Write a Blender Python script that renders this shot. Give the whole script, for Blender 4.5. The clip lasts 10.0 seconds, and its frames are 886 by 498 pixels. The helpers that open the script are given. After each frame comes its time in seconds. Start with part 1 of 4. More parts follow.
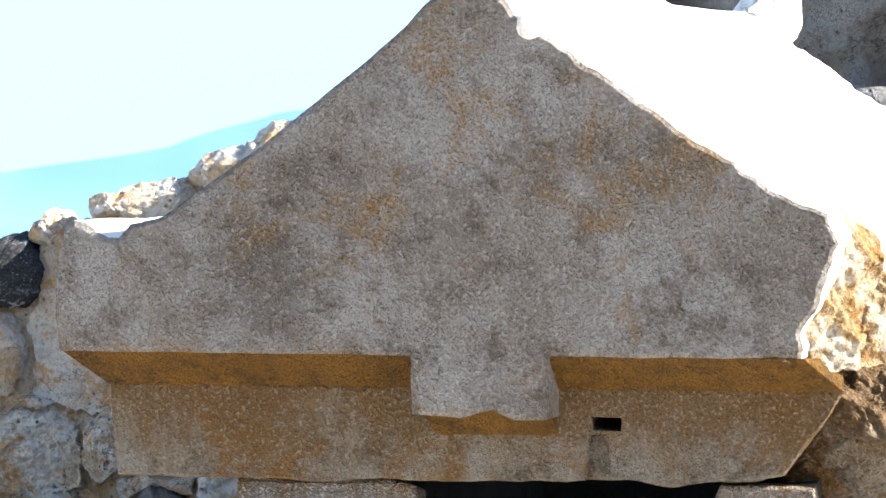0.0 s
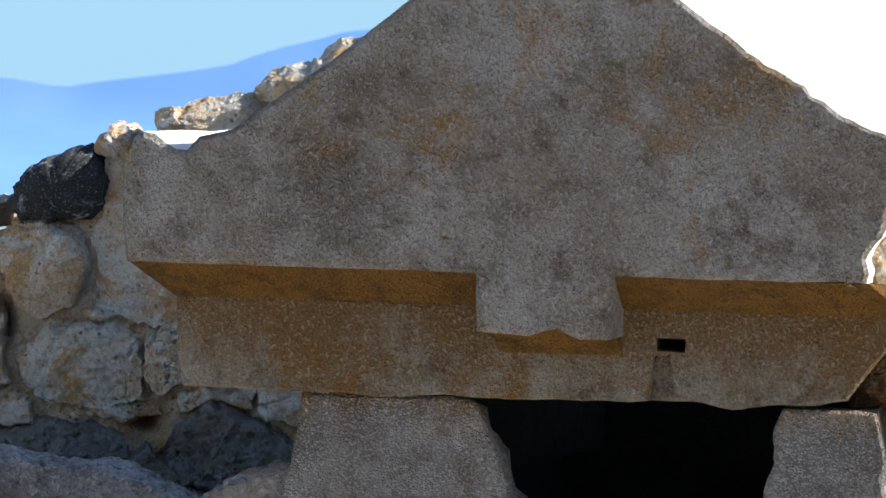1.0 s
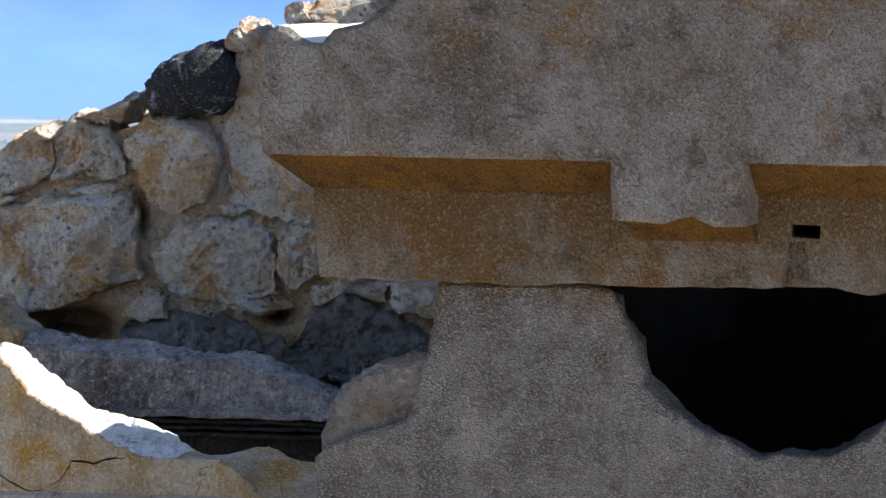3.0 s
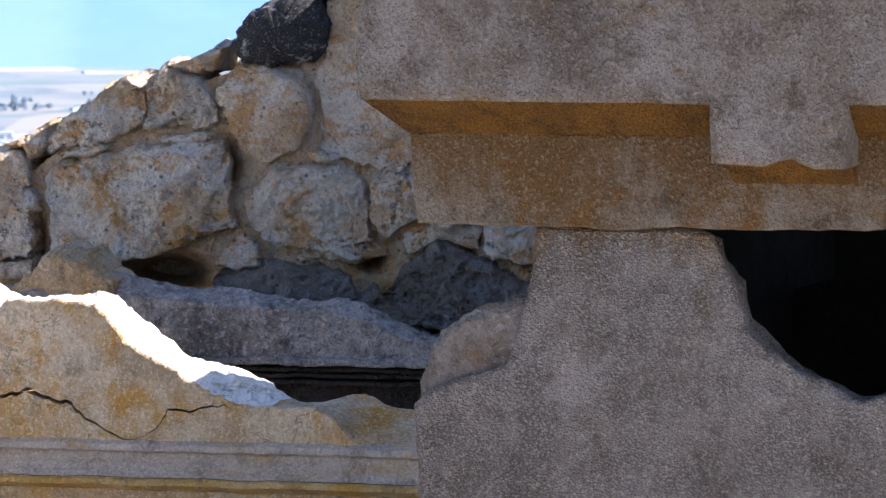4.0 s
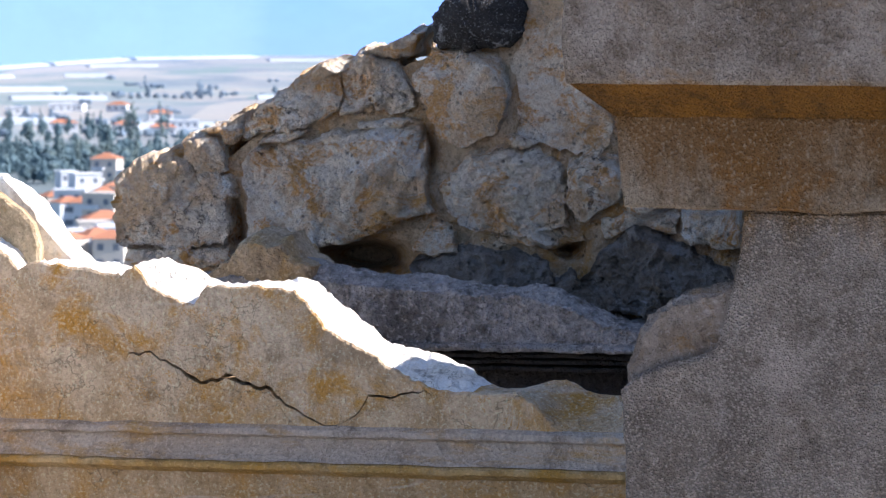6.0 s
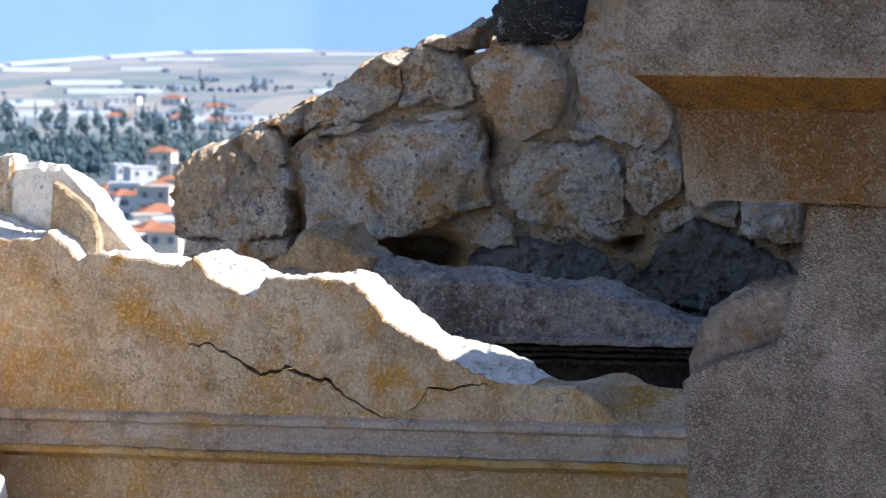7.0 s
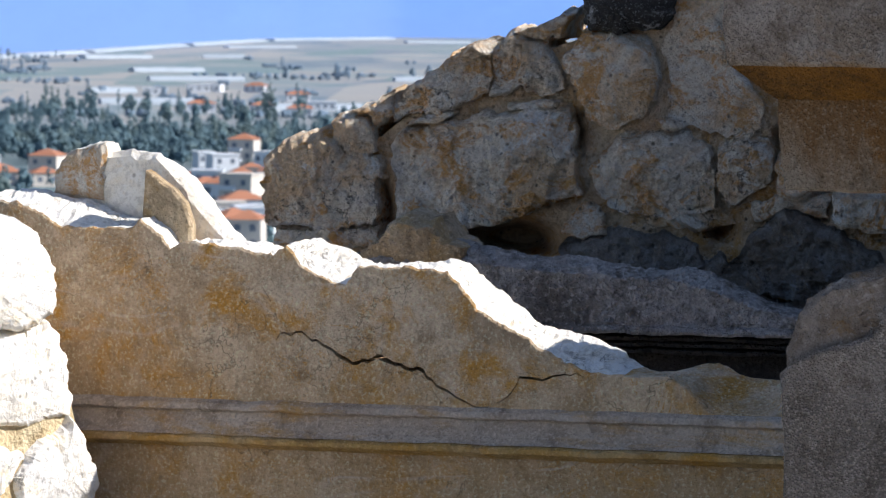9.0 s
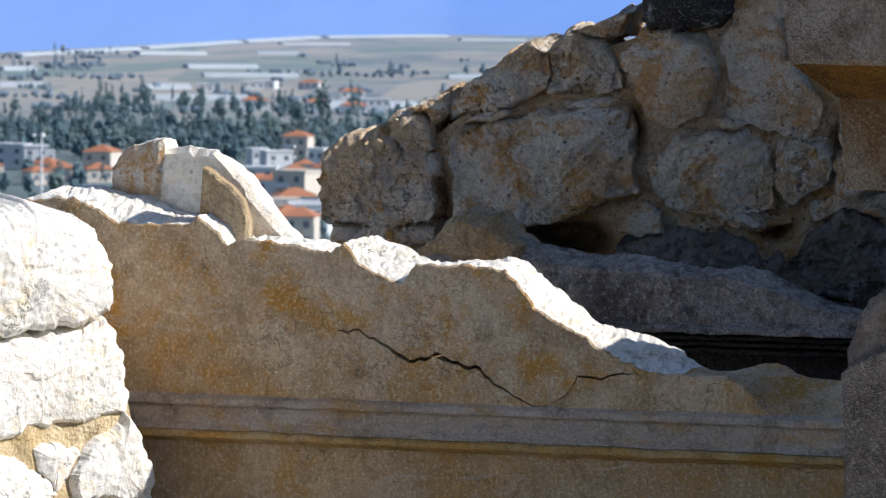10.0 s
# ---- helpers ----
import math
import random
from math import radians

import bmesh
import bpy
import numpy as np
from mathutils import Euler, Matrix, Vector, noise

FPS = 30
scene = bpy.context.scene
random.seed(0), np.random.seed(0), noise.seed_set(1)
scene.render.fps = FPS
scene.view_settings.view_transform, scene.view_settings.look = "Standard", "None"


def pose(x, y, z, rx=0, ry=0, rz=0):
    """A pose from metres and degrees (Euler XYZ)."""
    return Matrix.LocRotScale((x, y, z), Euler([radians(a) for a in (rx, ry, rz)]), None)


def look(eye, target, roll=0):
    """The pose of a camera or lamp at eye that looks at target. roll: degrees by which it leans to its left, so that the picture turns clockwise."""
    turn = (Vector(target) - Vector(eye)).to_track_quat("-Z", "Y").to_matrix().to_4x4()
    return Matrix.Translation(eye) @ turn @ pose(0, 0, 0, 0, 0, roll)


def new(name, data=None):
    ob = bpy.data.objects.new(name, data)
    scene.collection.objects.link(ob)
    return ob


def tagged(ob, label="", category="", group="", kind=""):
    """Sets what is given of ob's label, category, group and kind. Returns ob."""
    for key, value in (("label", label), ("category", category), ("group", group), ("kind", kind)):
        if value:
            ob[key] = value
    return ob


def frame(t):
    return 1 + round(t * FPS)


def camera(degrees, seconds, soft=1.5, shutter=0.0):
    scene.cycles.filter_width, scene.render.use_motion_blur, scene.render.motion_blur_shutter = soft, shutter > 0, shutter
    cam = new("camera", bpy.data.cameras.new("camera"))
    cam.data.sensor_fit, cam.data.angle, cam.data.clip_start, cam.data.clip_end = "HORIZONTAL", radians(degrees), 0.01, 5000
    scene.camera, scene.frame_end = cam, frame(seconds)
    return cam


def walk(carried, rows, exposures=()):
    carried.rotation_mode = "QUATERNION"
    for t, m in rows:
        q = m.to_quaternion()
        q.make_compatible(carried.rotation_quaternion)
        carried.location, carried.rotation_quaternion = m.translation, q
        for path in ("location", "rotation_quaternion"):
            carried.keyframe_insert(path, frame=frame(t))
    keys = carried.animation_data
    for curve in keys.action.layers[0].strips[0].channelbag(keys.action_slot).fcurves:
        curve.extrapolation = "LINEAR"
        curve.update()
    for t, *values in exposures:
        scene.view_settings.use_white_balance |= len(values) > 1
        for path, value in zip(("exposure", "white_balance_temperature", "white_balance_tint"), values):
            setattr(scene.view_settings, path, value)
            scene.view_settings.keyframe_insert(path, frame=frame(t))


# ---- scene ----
cam = camera(12.0, 10.0, soft=1.1)
cam.data.dof.use_dof = True
cam.data.dof.focus_distance = 9.5
cam.data.dof.aperture_fstop = 19
ROWS = [
    (0, 0.0723, -0.016, 1.6269, 90.201, -0.505, -4.961),
    (0.5, 0.0677, -0.0121, 1.6258, 89.802, -0.806, -4.544),
    (1, 0.0594, -0.0246, 1.6184, 89.128, -1.628, -4.14),
    (1.5, 0.0564, -0.0473, 1.6134, 88.246, -1.784, -3.754),
    (2, 0.0532, -0.0663, 1.614, 87.887, -1.313, -3.342),
    (2.5, 0.0476, -0.0717, 1.6128, 87.865, -1.106, -2.928),
    (4, 0.0199, -0.031, 1.6032, 86.94, -0.451, -1.297),
    (4.5, 0.0095, -0.0147, 1.5996, 86.79, -0.23, -0.642),
    (5, 0, 0, 1.6, 86.73, 0, 0),
    (5.5, -0.008, 0.0088, 1.601, 86.728, 0.08, 0.596),
    (6, -0.0182, 0.0131, 1.5976, 86.744, -0.166, 1.204),
    (7.5, -0.0376, 0.0212, 1.5917, 86.601, -0.233, 2.184),
    (8, -0.0443, 0.0223, 1.5922, 86.549, -0.183, 2.422),
    (8.5, -0.0519, 0.0274, 1.594, 86.511, -0.314, 2.721),
    (9, -0.0593, 0.0317, 1.5941, 86.496, -0.458, 3.074),
    (9.5, -0.0662, 0.0421, 1.5933, 86.484, -0.61, 3.455),
    (10, -0.0727, 0.0652, 1.5931, 86.455, -0.664, 3.812),
]
EXPOSURES = [(0, 2.02, 6050, 9), (0.5, 1.5, 6000, 8), (1, 1.02, 5900, 8), (2, 0.74, 5900, 8), (2.5, 0.79, 5950, 9), (4, 1.40, 6050, 20), (5, 1.38, 6050, 20), (6, 1.18, 6000, 19), (7.5, 0.84, 6000, 16), (9, 0.5, 6000, 14), (10, 0.25, 6050, 13)]
walk(cam, [(t, pose(x, y, z, rx, ry, rz)) for t, x, y, z, rx, ry, rz in ROWS], EXPOSURES)

# ---- light ----
TO_SUN = Vector((0.81, -0.10, 0.570)).normalized()
world = bpy.data.worlds.new("world")
scene.world = world
world.use_nodes = True
wn = world.node_tree.nodes
sky = wn.new("ShaderNodeTexSky")
sky.sky_type = "NISHITA"
sky.sun_disc = False
sky.sun_elevation = math.asin(TO_SUN.z)
sky.sun_rotation = math.atan2(TO_SUN.x, TO_SUN.y)
sky.air_density = 1.0
sky.dust_density = 0.7
sky.altitude = 900
sky.ozone_density = 1.4
wn["Background"].inputs["Strength"].default_value = 0.08
world.node_tree.links.new(sky.outputs[0], wn["Background"].inputs["Color"])
sun = new("sun", bpy.data.lights.new("sun", "SUN"))
sun.data.energy = 5.0
sun.data.angle = radians(0.5)
sun.data.color = (1.0, 0.93, 0.81)
sun.matrix_world = look(TO_SUN * 50, (0, 0, 0))


# ---- materials ----
class Nodes:
    """Short hand for building a node material on world positions."""

    def __init__(self, name):
        self.mat = bpy.data.materials.new(name)
        self.mat.use_nodes = True
        self.tree = self.mat.node_tree
        self.bsdf = self.tree.nodes["Principled BSDF"]
        self.geo = self.tree.nodes.new("ShaderNodeNewGeometry")
        self.pos = self.geo.outputs["Position"]

    def add(self, kind, **sets):
        n = self.tree.nodes.new(kind)
        for key, value in sets.items():
            n.inputs[key].default_value = value
        return n

    def link(self, a, b):
        self.tree.links.new(a, b)

    def noise(self, scale, detail=4.0, rough=0.6, stretch=None, distort=0.0):
        n = self.add("ShaderNodeTexNoise", Scale=scale, Detail=detail, Roughness=rough, Distortion=distort)
        src = self.pos
        if stretch:
            m = self.tree.nodes.new("ShaderNodeVectorMath")
            m.operation = "MULTIPLY"
            m.inputs[1].default_value = stretch
            self.link(self.pos, m.inputs[0])
            src = m.outputs[0]
        self.link(src, n.inputs["Vector"])
        return n.outputs["Fac"]

    def ramp(self, fac, a, b):
        n = self.add("ShaderNodeMapRange")
        n.inputs["From Min"].default_value, n.inputs["From Max"].default_value = a, b
        self.link(fac, n.inputs["Value"])
        return n.outputs[0]

    def mix(self, fac, a, b):
        n = self.tree.nodes.new("ShaderNodeMix")
        n.data_type = "RGBA"
        if isinstance(fac, float):
            n.inputs[0].default_value = fac
        else:
            self.link(fac, n.inputs[0])
        for value, socket in ((a, n.inputs[6]), (b, n.inputs[7])):
            if isinstance(value, tuple):
                socket.default_value = (*value, 1)
            else:
                self.link(value, socket)
        return n.outputs[2]

    def maths(self, op, a, b):
        n = self.tree.nodes.new("ShaderNodeMath")
        n.operation = op
        for value, socket in ((a, n.inputs[0]), (b, n.inputs[1])):
            if isinstance(value, (int, float)):
                socket.default_value = value
            else:
                self.link(value, socket)
        return n.outputs[0]

    def finish(self, colour, rough=0.9, bumps=(), spec=0.25):
        self.link(colour, self.bsdf.inputs["Base Color"])
        self.bsdf.inputs["Roughness"].default_value = rough
        self.bsdf.inputs["Specular IOR Level"].default_value = spec
        before = None
        for height, strength, distance in bumps:
            b = self.add("ShaderNodeBump", Strength=strength, Distance=distance)
            self.link(height, b.inputs["Height"])
            if before:
                self.link(before, b.inputs["Normal"])
            before = b.outputs[0]
        if before:
            self.link(before, self.bsdf.inputs["Normal"])
        return self.mat


def stone_material(name, pale, mid, dark, stain, stain_from=0.56, stain_to=0.72, grain=160.0, speck=0.5, relief=1.0, stretch=None, veins=None, vary=0.0, height_tint=None, patch=3.2, spot=None, picks=0.0):
    """Weathered limestone: blotches, ochre stains, pitted grain."""
    n = Nodes(name)
    big = n.noise(patch, 5, 0.65, stretch)
    blotch = n.noise(14.0, 5, 0.7)
    fine = n.noise(grain * 1.3, 3, 0.6)
    pits = n.noise(grain * 0.55, 5, 0.7)
    c = n.mix(n.ramp(big, 0.43, 0.57), mid, pale)
    c = n.mix(n.ramp(blotch, 0.48, 0.68), c, dark)
    st = n.maths("MULTIPLY", n.ramp(n.noise(5.0, 6, 0.72, stretch, 0.4), stain_from, stain_to), n.ramp(n.noise(38.0, 4, 0.7), 0.22, 0.5))
    c = n.mix(st, c, stain)
    if height_tint:
        # an ochre tint over a height band, its border broken by noise: colour, upper and lower height
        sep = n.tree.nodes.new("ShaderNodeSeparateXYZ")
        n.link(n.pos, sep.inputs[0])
        run = n.ramp(n.maths("ADD", sep.outputs[2], n.maths("MULTIPLY", n.maths("SUBTRACT", n.noise(9.0, 5, 0.7, (1.6, 1.6, 0.5)), 0.5), 0.32)), height_tint[2], height_tint[1])
        c = n.mix(n.maths("MULTIPLY", run, height_tint[3] if len(height_tint) > 3 else 0.85), c, height_tint[0])
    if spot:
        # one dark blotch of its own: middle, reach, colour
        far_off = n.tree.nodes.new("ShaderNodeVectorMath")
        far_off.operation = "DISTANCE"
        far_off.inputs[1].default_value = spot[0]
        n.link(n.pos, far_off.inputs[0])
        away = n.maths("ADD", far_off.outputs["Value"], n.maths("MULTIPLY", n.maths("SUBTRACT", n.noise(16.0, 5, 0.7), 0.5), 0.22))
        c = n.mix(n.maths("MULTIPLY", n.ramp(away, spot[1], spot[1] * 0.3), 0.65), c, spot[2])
    if veins:
        warp = n.tree.nodes.new("ShaderNodeVectorMath")
        warp.operation = "ADD"
        wob = n.add("ShaderNodeTexNoise", Scale=7.0, Detail=4.0, Roughness=0.65)
        n.link(n.pos, wob.inputs["Vector"])
        shrink = n.tree.nodes.new("ShaderNodeVectorMath")
        shrink.operation = "SCALE"
        shrink.inputs["Scale"].default_value = 0.22
        n.link(wob.outputs["Color"], shrink.inputs[0])
        n.link(n.pos, warp.inputs[0])
        n.link(shrink.outputs[0], warp.inputs[1])
        cell = n.add("ShaderNodeTexVoronoi", Scale=3.6)
        cell.feature = "DISTANCE_TO_EDGE"
        n.link(warp.outputs[0], cell.inputs["Vector"])
        hair = n.maths("MULTIPLY", n.ramp(cell.outputs["Distance"], 0.010, 0.002), n.ramp(n.noise(4.0, 3, 0.6), 0.48, 0.58))
        c = n.mix(n.maths("MULTIPLY", hair, 0.6), c, tuple(x * 0.45 for x in dark))
        v = n.ramp(n.maths("ABSOLUTE", n.maths("SUBTRACT", n.noise(1.5, 2, 0.5, (0.7, 0.7, 2.4), 0.5), 0.5), 0.0), 0.016, 0.002)
        c = n.mix(n.maths("MULTIPLY", n.maths("MULTIPLY", v, n.ramp(n.noise(3.0, 3, 0.6), 0.46, 0.60)), 0.4), c, veins)
        thread = n.ramp(n.maths("ABSOLUTE", n.maths("SUBTRACT", n.noise(5.5, 5, 0.7, (1.0, 1.0, 1.5), 1.2), 0.5), 0.0), 0.012, 0.002)
        c = n.mix(n.maths("MULTIPLY", n.maths("MULTIPLY", thread, n.ramp(n.noise(6.0, 3, 0.6), 0.5, 0.6)), 0.8), c, stain)
    # hollows of the grain are darkened and tips paled in colour to strengthen shading
    c = n.mix(n.maths("MULTIPLY", n.ramp(fine, 0.54, 0.66), speck), c, tuple(min(1.0, x * 1.55) for x in pale))
    c = n.mix(n.maths("MULTIPLY", n.ramp(fine, 0.44, 0.32), speck * 0.6), c, tuple(x * 0.38 for x in dark))
    c = n.mix(n.maths("MULTIPLY", n.ramp(pits, 0.45, 0.34), speck * 0.45), c, tuple(x * 0.5 for x in dark))
    dots = None
    if picks:
        # rows of dents left by a pointed tool, their shading added in colour as well
        small = n.tree.nodes.new("ShaderNodeVectorMath")
        small.operation = "MULTIPLY"
        small.inputs[1].default_value = (1.0, 1.0, 1.2)
        n.link(n.pos, small.inputs[0])
        dent = n.add("ShaderNodeTexVoronoi", Scale=picks)
        n.link(small.outputs[0], dent.inputs["Vector"])
        dots = n.ramp(dent.outputs["Distance"], 0.62, 0.12)
        worn = n.ramp(n.noise(9.0, 4, 0.65), 0.36, 0.56)
        c = n.mix(n.maths("MULTIPLY", n.ramp(dent.outputs["Distance"], 0.36, 0.64), n.maths("MULTIPLY", worn, 0.55)), c, tuple(x * 0.3 for x in dark))
        c = n.mix(n.maths("MULTIPLY", n.ramp(dent.outputs["Distance"], 0.30, 0.08), n.maths("MULTIPLY", worn, 0.5)), c, tuple(min(1.0, x * 1.6) for x in pale))
    if vary:
        info = n.tree.nodes.new("ShaderNodeObjectInfo")
        c = n.mix(n.maths("MULTIPLY", info.outputs["Random"], vary), c, dark)
    relief_steps = [(big, 0.4, 0.02 * relief), (pits, 1.0, 0.016 * relief), (fine, 1.0, 0.006 * relief)]
    if dots:
        relief_steps.append((dots, 1.0, 0.012))
    return n.finish(c, 0.92, relief_steps)


def rubble_material(name, tan, pale, ochre, scrape, dark, stain=(0.53, 0.62), white=(0.58, 0.66), relief=1.0, vary=0.25, patch=4.5, pit=0.75, cracks=0.8):
    """Broken rubble stone: warm and grey patches with firm borders, ochre stains, pale scrapes, open pits and hair cracks."""
    n = Nodes(name)
    big = n.noise(patch, 6, 0.68, None, 0.6)
    c = n.mix(n.ramp(big, 0.43, 0.53), tan, pale)
    grit = n.noise(46.0, 5, 0.72)
    c = n.mix(n.maths("MULTIPLY", n.ramp(grit, 0.49, 0.60), 0.48), c, tuple(x * 0.58 for x in tan))
    rust = n.maths("MULTIPLY", n.ramp(n.noise(patch * 1.3, 7, 0.7, (1.0, 1.0, 1.3), 0.8), stain[0], stain[1]), n.ramp(n.noise(60.0, 4, 0.7), 0.3, 0.5))
    c = n.mix(n.maths("MULTIPLY", rust, 0.9), c, ochre)
    bare = n.maths("MULTIPLY", n.ramp(n.noise(patch * 1.6, 6, 0.7, (1.0, 1.0, 1.2), 0.5), white[0], white[1]), n.ramp(n.noise(75.0, 4, 0.7), 0.36, 0.56))
    c = n.mix(n.maths("MULTIPLY", bare, 0.85), c, scrape)
    fine = n.noise(130.0, 4, 0.65)
    c = n.mix(n.maths("MULTIPLY", n.ramp(fine, 0.56, 0.68), 0.4), c, scrape)
    hole = n.add("ShaderNodeTexVoronoi", Scale=34.0)
    n.link(n.pos, hole.inputs["Vector"])
    open_pit = n.maths("MULTIPLY", n.ramp(hole.outputs["Distance"], 0.26, 0.10), n.ramp(n.noise(9.0, 4, 0.6), 0.47, 0.6))
    c = n.mix(n.maths("MULTIPLY", open_pit, pit), c, dark)
    edge = n.add("ShaderNodeTexVoronoi", Scale=5.2)
    edge.feature = "DISTANCE_TO_EDGE"
    wob = n.add("ShaderNodeTexNoise", Scale=11.0, Detail=5.0, Roughness=0.7)
    n.link(n.pos, wob.inputs["Vector"])
    bend = n.tree.nodes.new("ShaderNodeVectorMath")
    bend.operation = "MULTIPLY_ADD"
    bend.inputs[1].default_value = (0.16, 0.16, 0.16)
    n.link(wob.outputs["Color"], bend.inputs[0])
    n.link(n.pos, bend.inputs[2])
    n.link(bend.outputs[0], edge.inputs["Vector"])
    line = n.maths("MULTIPLY", n.ramp(edge.outputs["Distance"], 0.016, 0.002), n.ramp(n.noise(5.0, 3, 0.6), 0.50, 0.60))
    c = n.mix(n.maths("MULTIPLY", line, cracks), c, dark)
    if vary:
        info = n.tree.nodes.new("ShaderNodeObjectInfo")
        c = n.mix(n.maths("MULTIPLY", info.outputs["Random"], vary), c, tuple(x * 0.8 for x in pale))
    rough = n.noise(17.0, 6, 0.74)
    return n.finish(c, 0.93, ((rough, 0.75, 0.05 * relief), (grit, 0.9, 0.020 * relief), (fine, 0.9, 0.006 * relief), (n.maths("SUBTRACT", 1.0, open_pit), 0.7, 0.012 * relief), (n.maths("SUBTRACT", 1.0, line), 0.7, 0.008)))


M_LID = stone_material("grey_brown_limestone", (0.385, 0.35, 0.32), (0.285, 0.242, 0.20), (0.16, 0.125, 0.095), (0.29, 0.165, 0.055), 0.53, 0.68, 105.0, 0.38, 2.2, spot=((0.41, 7.40, 1.60), 0.14, (0.13, 0.105, 0.08)))
M_BED = stone_material("ochre_stained_limestone", (0.185, 0.092, 0.017), (0.125, 0.061, 0.012), (0.045, 0.026, 0.01), (0.22, 0.105, 0.014), 0.45, 0.6, 115.0, 0.45, 2.0)
M_RIM = stone_material("brown_stained_limestone", (0.32, 0.275, 0.22), (0.22, 0.165, 0.11), (0.12, 0.088, 0.055), (0.22, 0.11, 0.03), 0.48, 0.62, 125.0, 0.38, 1.6, height_tint=((0.175, 0.092, 0.027), 1.36, 1.26))
M_CHEST = stone_material("grey_picked_limestone", (0.44, 0.405, 0.38), (0.35, 0.315, 0.285), (0.21, 0.18, 0.155), (0.23, 0.155, 0.08), 0.6, 0.76, 100.0, 0.55, 2.0, height_tint=((0.33, 0.18, 0.04), 1.275, 1.175), picks=175.0)
M_FLAKE = rubble_material("flaked_grey_limestone", (0.17, 0.14, 0.115), (0.23, 0.205, 0.185), (0.20, 0.125, 0.05), (0.42, 0.40, 0.39), (0.05, 0.04, 0.03), (0.56, 0.66), (0.55, 0.63), 0.7, 0.0, 7.0)
M_TROUGH = stone_material("ochre_veined_limestone", (0.80, 0.64, 0.46), (0.64, 0.47, 0.30), (0.40, 0.28, 0.17), (0.66, 0.34, 0.07), 0.50, 0.64, 85.0, 0.42, 1.0, None, (0.92, 0.86, 0.78), patch=4.5, height_tint=((0.60, 0.37, 0.15), 0.53, 0.74, 0.42))
M_FILLET = stone_material("grey_worn_moulding_stone", (0.62, 0.53, 0.44), (0.53, 0.43, 0.34), (0.33, 0.26, 0.20), (0.58, 0.35, 0.12), 0.50, 0.66, 85.0, 0.35, 0.9, (0.5, 0.5, 2.0))
M_LIP = stone_material("ochre_worn_lip_stone", (0.66, 0.47, 0.24), (0.58, 0.36, 0.12), (0.34, 0.21, 0.08), (0.62, 0.34, 0.07), 0.48, 0.62, 85.0, 0.3, 0.9)
# pale fracture stone, whitened in colour so that sunlit faces burn out
M_BREAK_LIT = rubble_material("broken_lit_limestone", (0.92, 0.85, 0.72), (0.95, 0.91, 0.83), (0.86, 0.68, 0.42), (0.97, 0.95, 0.90), (0.30, 0.25, 0.19), (0.58, 0.70), (0.5, 0.6), 0.32, 0.0, 5.0, 0.6, 0.7)
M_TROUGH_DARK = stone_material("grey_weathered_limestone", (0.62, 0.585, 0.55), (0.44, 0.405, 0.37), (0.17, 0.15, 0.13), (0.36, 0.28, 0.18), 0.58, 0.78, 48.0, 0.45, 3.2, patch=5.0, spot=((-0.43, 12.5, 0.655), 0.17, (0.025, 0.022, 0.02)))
M_RUBBLE = rubble_material("rubble_limestone", (0.82, 0.605, 0.385), (0.93, 0.835, 0.70), (0.70, 0.355, 0.08), (0.98, 0.945, 0.89), (0.06, 0.042, 0.03), (0.515, 0.58), (0.54, 0.60), 1.35, 0.2)
# dark copy of the rubble; its tone replaces shade low in the wall
M_LOW_SHADE = rubble_material("shade_dark_rubble", (0.26, 0.21, 0.165), (0.36, 0.335, 0.31), (0.2, 0.13, 0.07), (0.44, 0.45, 0.47), (0.02, 0.017, 0.014), (0.56, 0.66), (0.57, 0.66), 1.3)
M_MORTAR = rubble_material("lime_mortar", (0.54, 0.40, 0.26), (0.70, 0.58, 0.43), (0.52, 0.29, 0.09), (0.84, 0.78, 0.68), (0.05, 0.036, 0.025), (0.50, 0.60), (0.60, 0.70), 0.9, 0.0, 3.6, 0.9, 0.4)
M_PIER = rubble_material("white_limestone", (0.93, 0.87, 0.77), (0.95, 0.92, 0.87), (0.92, 0.76, 0.48), (0.97, 0.96, 0.94), (0.30, 0.28, 0.25), (0.55, 0.66), (0.48, 0.6), 0.22, 0.1, 5.0, 0.75, 0.9)
M_FACET = stone_material("ochre_break", (0.66, 0.53, 0.36), (0.54, 0.40, 0.24), (0.34, 0.25, 0.15), (0.58, 0.36, 0.13), 0.5, 0.66, 60.0, 0.4, 1.6)
M_OCHRE = rubble_material("ochre_fractured_limestone", (0.27, 0.165, 0.065), (0.44, 0.33, 0.19), (0.27, 0.13, 0.025), (0.62, 0.56, 0.46), (0.16, 0.10, 0.05), (0.46, 0.58), (0.52, 0.62), 0.8, 0.0, 6.0)
# black tone painted for the shade under the rear trough's moulding
M_BLACK_SHADE = stone_material("black_shade_stone", (0.085, 0.08, 0.076), (0.055, 0.05, 0.047), (0.04, 0.037, 0.034), (0.14, 0.11, 0.08), 0.58, 0.78, 55.0, 0.3, 2.6)
M_PIER_MORTAR = stone_material("sandy_mortar", (0.82, 0.68, 0.44), (0.74, 0.58, 0.35), (0.52, 0.39, 0.22), (0.72, 0.50, 0.22), 0.45, 0.65, 90.0, 0.2, 1.0)
# near-black tone that stands in for the shade inside the chest
M_INNER_SHADE = stone_material("inner_shade_stone", (0.04, 0.036, 0.032), (0.03, 0.027, 0.024), (0.02, 0.018, 0.016), (0.05, 0.04, 0.03), 0.6, 0.8, 60.0, 0.2)
